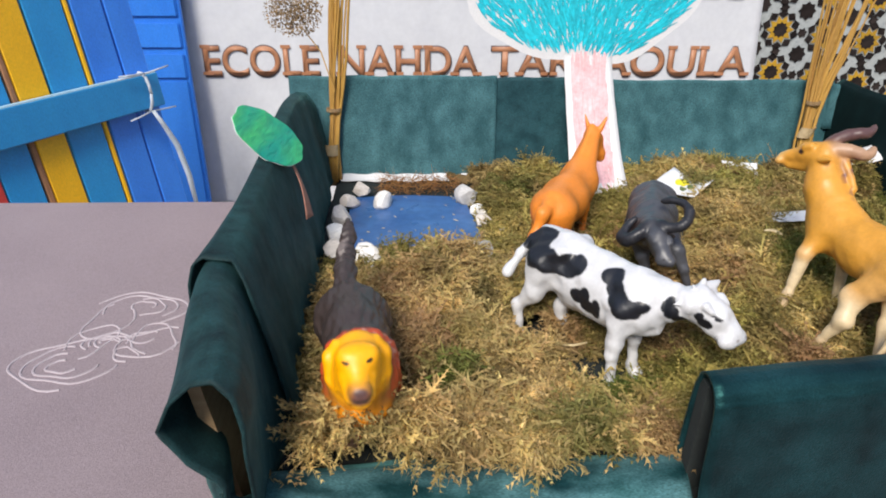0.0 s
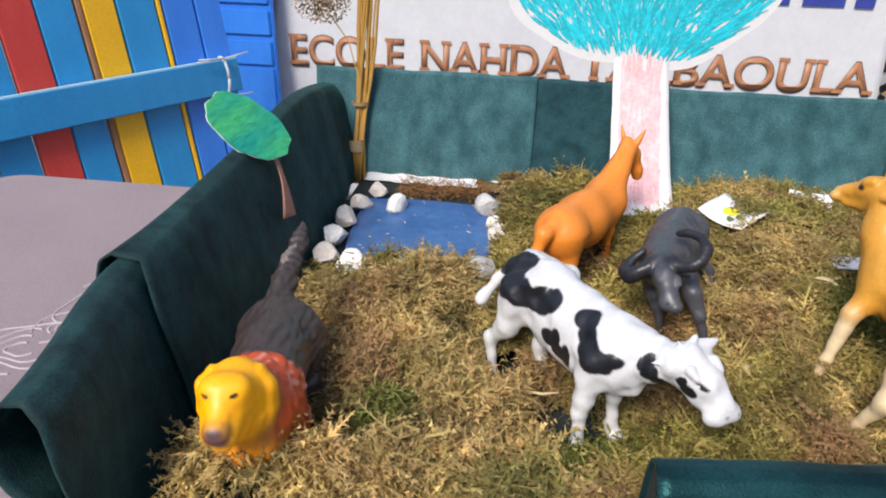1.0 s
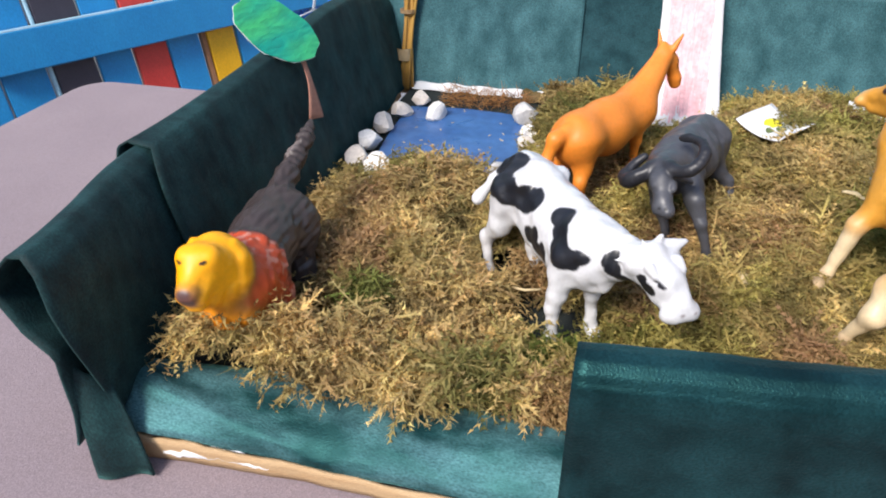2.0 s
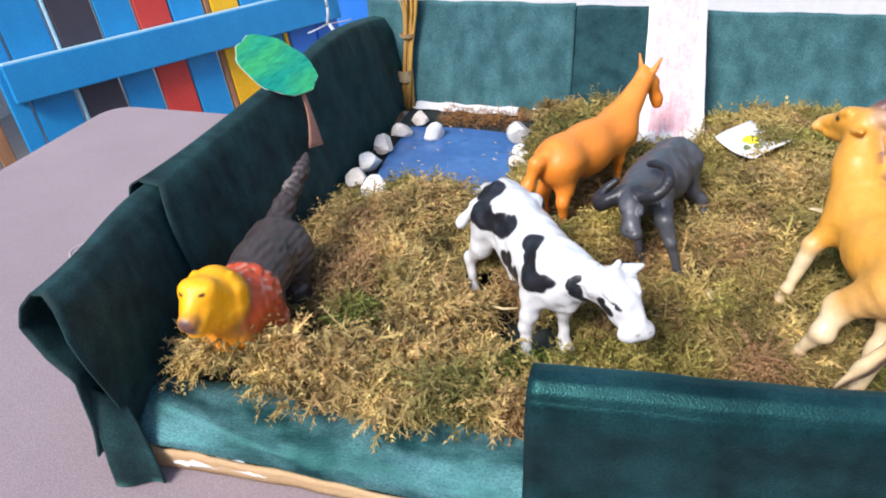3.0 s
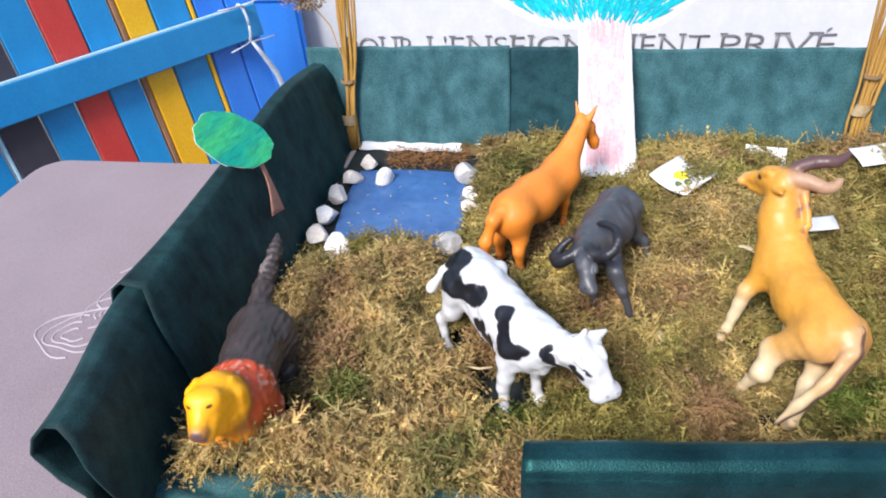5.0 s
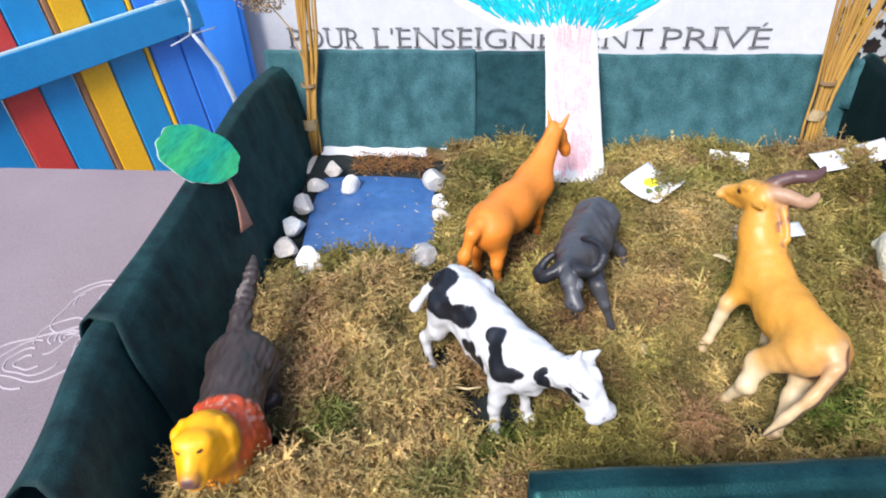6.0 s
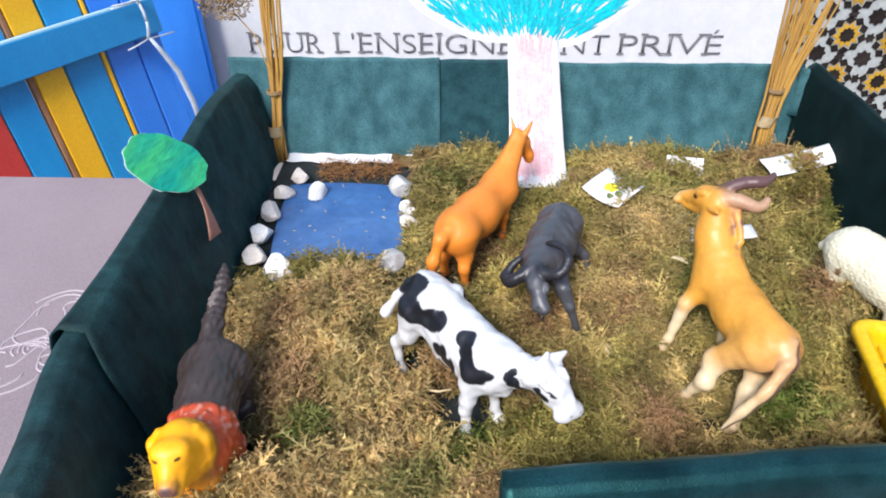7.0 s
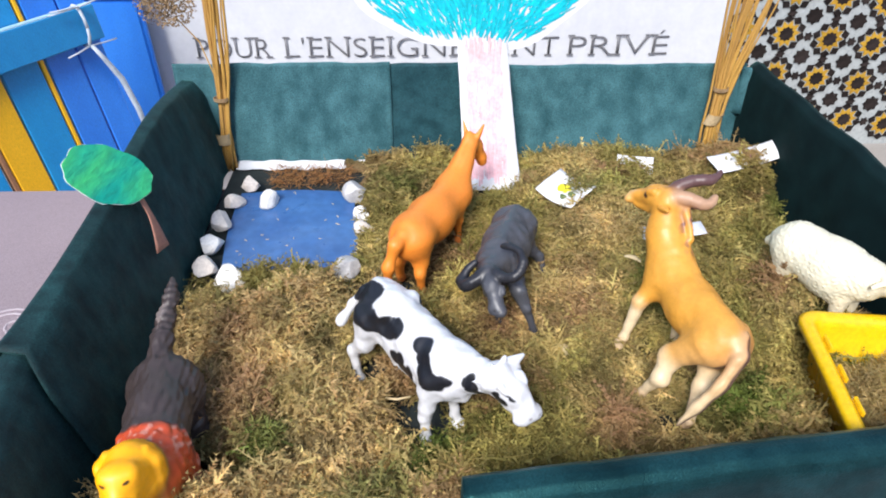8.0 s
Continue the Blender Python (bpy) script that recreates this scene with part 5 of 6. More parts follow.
        s = np.clip(1.7 - np.abs(V[:, 1] - edge - 0.0022) / 0.0032, 0, 1) * (V[:, 0] < 0.022) * (V[:, 2] < 0.116) * np.clip(1.1 + 0.35 * rough_field(V, 500), 0, 1)
        C = C * (1 - 0.9 * s[:, None]) + np.array(D) * 0.9 * s[:, None]
        w = np.clip((V[:, 0] - 0.196) / 0.008, 0, 1) * (V[:, 2] < 0.156)
        C = C * (1 - 0.5 * w[:, None]) + np.array((0.60, 0.42, 0.20)) * 0.5 * w[:, None]
        w = np.clip((0.02 - V[:, 2]) / 0.01, 0, 1)
        C = C * (1 - 0.5 * w[:, None]) + np.array((0.42, 0.26, 0.16)) * 0.5 * w[:, None]
        return spots(V, C, [((0.1825, 0.0090, 0.1600), (0.0036, 0.0042, 0.0025)), ((0.1900, -0.0120, 0.1600), (0.0030, 0.0036, 0.0020)), ((0.2085, 0.0155, 0.1475), (0.0015, 0.002, 0.0012))], (0.03, 0.012, 0.01), 0.0007)

    ob = f.mesh("toy_antelope", 0.0014, M_TOY_MATT, lambda P: 0.0007 * rough_field(P, 110) + 0.0003 * rough_field(P, 480), paint)
    tagged(ob, "ochre toy antelope with swept back horns and pale legs", "toy antelope")
    return settle(ob, 0.420, 0.628, 0.788, 101, roll=3)


def toy_dog():
    K, R, Y, S = (0.046, 0.033, 0.030), (0.50, 0.065, 0.018), (0.95, 0.41, 0.002), (0.15, 0.066, 0.050)
    N = (0.78, 0.27, 0.006)
    f = Figure()
    # loins, ribs, ruff
    f.limb((0.018, -0.003, 0.085), (0.060, -0.003, 0.085), 0.0240, 0.0232, K, 0.014)
    f.limb((0.022, 0.011, 0.078), (0.022, -0.017, 0.078), 0.018, 0.018, K, 0.014)
    f.limb((0.060, -0.003, 0.085), (0.100, -0.003, 0.084), 0.0232, 0.0255, K, 0.014)
    f.limb((0.098, -0.002, 0.083), (0.118, -0.004, 0.089), 0.0272, 0.0258, K, 0.012)
    f.limb((0.098, -0.003, 0.062), (0.118, -0.004, 0.058), 0.0245, 0.0215, K, 0.014)
    f.limb((0.114, -0.005, 0.078), (0.128, -0.006, 0.072), 0.0230, 0.0170, N, 0.014)
    f.limb((0.127, -0.006, 0.100), (0.125, -0.006, 0.078), 0.0190, 0.0200, (0.88, 0.33, 0.004), 0.008)
    # skull, brow, cheeks, muzzle, jaw
    f.limb((0.133, -0.007, 0.117), (0.143, -0.008, 0.119), 0.0185, 0.0168, Y, 0.010)
    f.limb((0.150, -0.016, 0.131), (0.150, 0.000, 0.131), 0.0058, 0.0058, Y, 0.010)
    f.limb((0.132, -0.007, 0.103), (0.148, -0.009, 0.106), 0.0205, 0.0140, Y, 0.010)
    f.limb((0.152, -0.009, 0.124), (0.168, -0.0095, 0.1175), 0.0102, 0.0066, Y, 0.007)
    f.limb((0.171, -0.0113, 0.1165), (0.171, -0.0077, 0.1165), 0.0054, 0.0054, S, 0.004)
    f.limb((0.148, -0.009, 0.107), (0.165, -0.0095, 0.105), 0.0100, 0.0062, Y, 0.006)
    for s in (-1, 1):
        f.limb((0.156, -0.009 + s * 0.0065, 0.117), (0.167, -0.0095 + s * 0.0056, 0.111), 0.0064, 0.0050, Y, 0.004)
        f.chain([(0.128, -0.007 + s * 0.0150, 0.126), (0.131, -0.0075 + s * 0.0210, 0.117), (0.136, -0.008 + s * 0.0215, 0.104)], [0.0040, 0.0050, 0.0034], Y, 0.005, ((0, 1, 0.1), 1.8))
        y = s * 0.020
        f.limb((0.100, y * 0.7, 0.060), (0.098, y * 0.7, 0.034), 0.0140, 0.0095, R, 0.012)
        f.limb((0.098, y * 0.7, 0.034), (0.094, y * 0.7, 0.008), 0.0090, 0.0080, (0.50, 0.26, 0.14), 0.006)
        f.limb((0.030, y * 0.55, 0.068), (0.040, y * 0.8, 0.042), 0.0180, 0.0115, K, 0.012)
        f.limb((0.040, y * 0.8, 0.042), (0.024, y * 0.8, 0.024), 0.012, 0.0090, K, 0.008)
        f.limb((0.024, y * 0.8, 0.024), (0.030, y * 0.8, 0.006), 0.0088, 0.0082, K, 0.005)
    f.chain([(0.000, -0.006, 0.100), (-0.014, -0.004, 0.104), (-0.034, -0.001, 0.110), (-0.052, 0.003, 0.119), (-0.068, 0.005, 0.128)], [0.0105, 0.0092, 0.0080, 0.0066, 0.0034], K, 0.005)

    def paint(V, C):
        own = np.clip((C[:, 0] - 0.06) / 0.3, 0, 1)
        edge = V[:, 0] - 0.088 - 0.05 * (0.09 - V[:, 2]) + 0.0025 * rough_field(V, 420)
        a = (np.clip(edge / 0.006, 0, 1) * (1 - own))[:, None]
        C = C * (1 - a) + np.array(R) * a
        flush = (np.clip((0.094 - V[:, 2]) / 0.030, 0, 1) * np.clip((V[:, 0] - 0.108) / 0.02, 0, 1))[:, None]
        C = C * (1 - 0.35 * flush) + np.array((0.66, 0.17, 0.012)) * 0.35 * flush
        streak = (np.clip((rough_field(V * (1.0, 1.0, 0.4), 420) - 0.2) / 0.6, 0, 1) * np.clip((0.108 - V[:, 2]) / 0.02, 0, 1) * np.clip((V[:, 0] - 0.104) / 0.01, 0, 1))[:, None]
        C = C * (1 - 0.28 * streak) + np.array((0.50, 0.13, 0.02)) * 0.28 * streak
        # rubbed pale tips on the ruff and along the tail
        tips = np.clip((rough_field(V, 700) - 0.55) / 0.3, 0, 1)
        ruff = (tips * np.clip((V[:, 0] - 0.086) / 0.004, 0, 1) * np.clip((0.114 - V[:, 0]) / 0.004, 0, 1))[:, None]
        C = C * (1 - 0.5 * ruff) + np.array((0.66, 0.36, 0.28)) * 0.5 * ruff
        worn = (np.clip((rough_field(V * (0.4, 1, 1), 500) - 0.1) / 0.4, 0, 1) * np.clip((-0.014 - V[:, 0]) / 0.01, 0, 1) * np.clip((-V[:, 1] + 0.002) / 0.004, 0, 1))[:, None]
        C = C * (1 - 0.45 * worn) + np.array((0.30, 0.25, 0.23)) * 0.45 * worn
        C = spots(V, C, [((0.1755, -0.0095, 0.1125), (0.0084, 0.0064, 0.0080))], S, 0.004)
        C = spots(V, C, [((0.177, -0.0095, 0.1195), (0.0040, 0.0050, 0.0030))], (0.10, 0.05, 0.045), 0.002)
        return spots(V, C, [((0.1575, -0.0010, 0.1315), (0.0060, 0.0024, 0.0012)), ((0.1575, -0.0170, 0.1315), (0.0060, 0.0024, 0.0012))], (0.012, 0.008, 0.006), 0.0005)

    def relief(P):
        fur = 0.0006 * rough_field(P * (0.6, 1.5, 1.5), 620) * (P[:, 0] < 0.100)
        ruff = 0.0007 * rough_field(P, 760) * (P[:, 0] > 0.086) * (P[:, 0] < 0.118)
        locks = 0.0008 * rough_field(P * (1.4, 1.4, 0.5), 460) * (P[:, 0] > 0.104) * (P[:, 2] < 0.106)
        rings = 0.0007 * np.sin(P[:, 0] * 900) * (P[:, 0] < -0.012)
        return fur + ruff + locks + rings + 0.0006 * rough_field(P, 150)

    ob = f.mesh("toy_dog", 0.0014, M_TOY_MATT, relief, paint)
    tagged(ob, "toy dog with yellow head, red ruff and dark brown body", "toy dog")
    return settle(ob, -0.075, 0.662, 0.780, -80)


def toy_sheep():
    W, F_ = (0.68, 0.64, 0.48), (0.68, 0.60, 0.42)
    f = Figure()
    f.limb((0.030, 0, 0.056), (0.080, 0, 0.054), 0.0315, 0.0315, W, 0.02)
    f.limb((0.080, 0, 0.054), (0.108, 0, 0.060), 0.030, 0.022, W, 0.02)
    f.limb((0.112, 0, 0.066), (0.130, 0.002, 0.072), 0.018, 0.014, W, 0.014)
    f.limb((0.134, 0.002, 0.074), (0.160, 0.004, 0.060), 0.0135, 0.0085, F_, 0.008)
    for s in (-1, 1):
        f.limb((0.134, 0.002 + s * 0.010, 0.080), (0.128, 0.002 + s * 0.026, 0.074), 0.0045, 0.0025, F_, 0.004, ((0.3, 0, 1), 1.6))
        f.limb((0.100, s * 0.016, 0.034), (0.102, s * 0.017, 0.006), 0.010, 0.0065, F_, 0.008)
        f.limb((0.030, s * 0.016, 0.034), (0.026, s * 0.018, 0.006), 0.012, 0.0065, F_, 0.008)
    f.limb((0.004, 0, 0.058), (-0.006, 0, 0.044), 0.008, 0.006, W, 0.008)

    def relief(P):
        return (0.00045 * rough_field(P, 1500) + 0.0003 * rough_field(P, 420)) * (P[:, 0] < 0.130) * (P[:, 2] > 0.026)

    def paint(V, C):
        return spots(V, C, [((0.146, 0.014, 0.073), (0.0025, 0.003, 0.002)), ((0.146, -0.008, 0.073), (0.0025, 0.003, 0.002))], (0.02, 0.02, 0.02), 0.0006)

    ob = f.mesh("toy_sheep", 0.0011, M_TOY_MATT, relief, paint)
    tagged(ob, "cream white woolly toy sheep behind the yellow tub", "toy sheep")
    return settle(ob, 0.549, 0.828, 0.829, -58, size=0.91)


toy_cow()
toy_horse()
toy_buffalo()
toy_antelope()
toy_dog()
toy_sheep()


# ---- yellow tub ----
def tub(x0, x1, y0, y1, z0, z1):
    t = thing("feeding_tub", "yellow plastic tub with a rolled rim, filled with moss", "tub", at=((x0 + x1) / 2, (y0 + y1) / 2, z0))
    o = t.location

    def ring(ins, z, r, n=6):
        pts = []
        for cx, cy, a0 in ((x1 - ins - r, y1 - ins - r, 0), (x0 + ins + r, y1 - ins - r, 90), (x0 + ins + r, y0 + ins + r, 180), (x1 - ins - r, y0 + ins + r, 270)):
            pts += [Vector((cx + r * math.cos(radians(a0 + 90 * k / n)), cy + r * math.sin(radians(a0 + 90 * k / n)), z)) - o for k in range(n + 1)]
        return pts

    rings = [ring(0.026, z0 + 0.001, 0.010), ring(0.020, z0 + 0.004, 0.012), ring(0.012, z1 - 0.012, 0.014), ring(0.001, z1 - 0.011, 0.016), ring(0.0, z1 - 0.004, 0.016), ring(0.003, z1, 0.015),
             ring(0.009, z1 + 0.0005, 0.013), ring(0.0135, z1 - 0.003, 0.011), ring(0.016, z1 - 0.010, 0.010), ring(0.023, z0 + 0.008, 0.008), ring(0.030, z0 + 0.005, 0.006)]
    n = len(rings[0])
    verts = [v for r in rings for v in r]
    faces = [(i * n + j, i * n + (j + 1) % n, (i + 1) * n + (j + 1) % n, (i + 1) * n + j) for i in range(len(rings) - 1) for j in range(n)]
    faces += [tuple(range(n))[::-1], tuple((len(rings) - 1) * n + j for j in range(n))]
    raw("shell", verts, faces, M_PLASTIC, t, smooth=True)
    for k in range(3):
        y = y0 + (y1 - y0) * (0.28 + 0.22 * k)
        bm = box_bm(x0 + 0.0135, x0 + 0.0165, y - 0.010, y + 0.010, z1 - 0.0035, z1 + 0.0025, 0.001)
        bmesh.ops.translate(bm, vec=-o, verts=bm.verts)
        part("rim_lug", bm, M_PLASTIC, t)
    t.rotation_euler = (0, 0, -0.115)
    rng = np.random.default_rng(8)
    x, y = rng.uniform(x0 + 0.024, x1 - 0.024, 5000), rng.uniform(y0 + 0.024, y1 - 0.024, 5000)
    z = z0 + 0.040 + 0.010 * np.sin(x * 90) * np.sin(y * 70) + rng.uniform(-0.008, 0.006, 5000) - 0.016 * (y > y1 - 0.05)
    fill = ribbon_mesh("moss_filling", tangle(rng, np.stack([x, y, z], 1), TINT(x - 0.1, y - 0.05) * 1.1, 0.012, 0.0006, 0.9, 0.2), M_MOSS)
    fill.matrix_world = Matrix.Translation(o) @ Matrix.Rotation(-0.115, 4, "Z") @ Matrix.Translation(-o)
    tagged(fill, "dried moss heaped inside the yellow tub", "moss", kind="stuff")


tub(0.522, 0.647, 0.548, 0.722, 0.792, 0.862)


# ---- little cards, nuts and peels on the moss ----
def card(name, centre, right, up, w, h, label, curl, marks):
    t = thing(name, label, "card", group="paper cards on the moss", at=centre)
    m = basis((0, 0, 0), right, up)
    ob = raw("paper", *sheet(lambda u, v: m @ Vector(((u - 0.5) * w, (v - 0.5) * h, curl * ((u - 0.5) ** 2 * 4 - 0.4) + 0.2 * curl * math.sin(v * 5))), 10, 8), M_PAPER, t, smooth=True)
    thicken(ob, 0.0006)
    for nm, u, v, r, mat, sides in marks:
        out = [((u - 0.5) * w + r * (1 + 0.25 * math.sin(3 * k + u * 9)) * math.cos(2 * math.pi * k / sides), (v - 0.5) * h + r * (1 + 0.25 * math.cos(2 * k)) * math.sin(2 * math.pi * k / sides)) for k in range(sides)]
        part(nm, plate(out, 0.0012, m @ Matrix.Translation((0, 0, curl * ((u - 0.5) ** 2 * 4 - 0.4) + 0.2 * curl * math.sin(v * 5) + 0.0002))), mat, t)
    return t


M_LEAFGREEN = material("green_pencil", (0.12, 0.16, 0.05), 0.7, bump=0, scale=60)
M_PICTURE = material("pinkish_print", (0.42, 0.22, 0.20), 0.6, second=(0.30, 0.14, 0.12), scale=90, bump=0)
card("flower_card", (0.346, 0.996, 0.836), (0.72, -0.68, -0.08), (0.80, 0.54, 0.10), 0.058, 0.058, "small white paper card with a yellow flower on moss", 0.006,
     [("flower", 0.45, 0.52, 0.0095, M_LEMON, 14), ("leaf", 0.72, 0.42, 0.006, M_LEAFGREEN, 7), ("leaf", 0.60, 0.25, 0.005, M_LEAFGREEN, 7)])
card("picture_card", (0.462, 1.080, 0.818), (1, -0.1, -0.05), (0.05, 0.55, 0.7), 0.052, 0.034, "small white card with a faded pink print", 0.004, [("print", 0.62, 0.42, 0.008, M_PICTURE, 8)])
card("picture_card", (0.619, 1.055, 0.852), (0.93, 0.26, 0.12), (-0.3, 0.9, 0.25), 0.132, 0.034, "long white card with a reddish print on a moss mound", 0.005, [("print", 0.46, 0.5, 0.011, M_PICTURE, 9)])
card("picture_card", (0.463, 0.912, 0.826), (0.98, 0.05, 0.05), (-0.1, 0.95, 0.1), 0.088, 0.024, "narrow white card half hidden in the moss", 0.003, [])


def peel(x, y, z, turn, l, w):
    c, s = math.cos(turn), math.sin(turn)
    ob = raw("wood_sliver", *sheet(lambda u, v: (x + c * (u - 0.5) * l - s * (v - 0.5) * w * math.sin(0.3 + u * 2.5), y + s * (u - 0.5) * l + c * (v - 0.5) * w * math.sin(0.3 + u * 2.5), z + 0.003 * math.sin(u * 3.1) - 0.001 * (v - 0.5) ** 2 * 4), 10, 4), M_PALEWOOD, smooth=True)
    thicken(ob, 0.0012)
    tagged(ob, "pale curled wood sliver lying on moss", "wood sliver", group="slivers on the moss")


peel(0.400, 0.846, 0.835, -0.6, 0.020, 0.007)
peel(0.531, 0.806, 0.822, -0.5, 0.020, 0.007)


def nut(x, y, z, r):
    bm = bmesh.new()
    bmesh.ops.create_icosphere(bm, subdivisions=3, radius=r)
    for v in bm.verts:
        v.co = Vector((v.co.x * 1.0, v.co.y * 0.9, v.co.z * 1.1)) * (1 + 0.10 * noise.noise(v.co * 160))
        v.co += Vector((x, y, z))
    ob = part("nut", bm, M_PALEWOOD, smooth=True)
    tagged(ob, "small round tan nut resting in the moss", "nut")


nut(0.303, 0.736, 0.797, 0.0092)


tagged(raw("straw_stalk", *tube([(0.119, 0.668, 0.806), (0.130, 0.666, 0.8065), (0.143, 0.667, 0.809)], [0.0012, 0.0013, 0.0010], 6), M_PALEWOOD, smooth=True), "short pale straw stalk lying across the moss", "straw")


# ---- reeds ----
def reeds(name, foot, stems, lean, spread, height, seed, label):
    rnd = random.Random(seed)
    t = thing(name, label, "dried reeds", at=foot)
    for k in range(stems):
        a, q = rnd.uniform(0, 6.3), math.sqrt(rnd.random())
        bx, by = 0.0125 * q * math.cos(a), -0.007 * abs(q * math.sin(a))
        tx, ty = lean + spread * rnd.uniform(-1, 1), -0.012 * rnd.random()
        r = rnd.uniform(0.0011, 0.0032)
        pts = []
        for i in range(9):
            f = i / 8
            waist = 1 - 0.45 * math.exp(-((f - 0.28) / 0.12) ** 2)
            pts.append((bx * waist + tx * f ** 1.2 + 0.002 * math.sin(f * 9 + k), by * waist + ty * f + 0.023 * min(1, f / 0.36) ** 0.75, rnd.uniform(-0.004, 0.004) * (i == 0) + height * (0.85 + 0.15 * ((k * 7) % 5) / 4) * f))
        raw("stem", *tube(pts, [r * (1 - 0.35 * i / 8) for i in range(9)], 6), M_STRAW, t, smooth=True)
    band = []
    for w in range(3):
        band.append(tube([(0.0105 * math.cos(x) + lean * 0.20, 0.013 + 0.0075 * math.sin(x), height * 0.27 + 0.002 * w) for x in [q * 0.4 for q in range(17)]], 0.0009, 5))
    raw("tie", *join(band), M_SEED, t, "dark thread tie")
    return t


left_reeds = reeds("reed_bundle", (-0.150, 1.163, 0.777), 20, 0.030, 0.022, 0.40, 3, "tied bundle of dry yellow reeds with a seed head")
raw("tape", *sheet(lambda u, v: (0.0105 * math.cos(2.9 + u * 3.7), 0.004 + 0.0075 * math.sin(2.9 + u * 3.7), 0.040 + 0.018 * v), 14, 3), M_TAPE, left_reeds, "clear tape wrap", smooth=True)
right_reeds = reeds("reed_bundle", (0.592, 1.152, 0.785), 26, 0.028, 0.045, 0.42, 8, "tied bundle of fanned dry yellow reeds in the corner")
raw("tape", *sheet(lambda u, v: (0.0112 * math.cos(2.9 + u * 3.7) + 0.006 * v, 0.007 + 0.008 * math.sin(2.9 + u * 3.7), 0.062 + 0.016 * v), 14, 3), M_TAPE, right_reeds, "clear tape wrap", smooth=True)


def seed_head(t, cx, cy, cz, r, seed):
    rnd = random.Random(seed)
    V, F = [], []
    for _ in range(1500):
        d = Vector((rnd.gauss(0, 1), rnd.gauss(0, 1), rnd.gauss(0, 1))).normalized() * r * rnd.random() ** 0.45
        p = Vector((cx + d.x, cy + d.y * 0.7, cz + d.z * 0.8))
        a = Vector((rnd.gauss(0, 1), rnd.gauss(0, 1), rnd.gauss(0, 1))).normalized()
        b = a.orthogonal().normalized()
        s = rnd.uniform(0.001, 0.0028)
        o = len(V)
        V += [p - a * s, p + b * s * 0.6, p + a * s, p - b * s * 0.6 + a.cross(b) * s * 0.6]
        F += [(o, o + 1, o + 2), (o, o + 2, o + 3)]
    raw("seed_head", V, F, M_SEED, t, "frizzy brown dry seed head")
    raw("stalk", *tube([(cx + 0.01, cy, cz - 0.02), (cx + 0.035, cy, cz - 0.055), (0.012, -0.004, cz - 0.11)], 0.0009, 5), M_STRAW, t)


seed_head(left_reeds, -0.042, 0.012, 0.252, 0.043, 5)


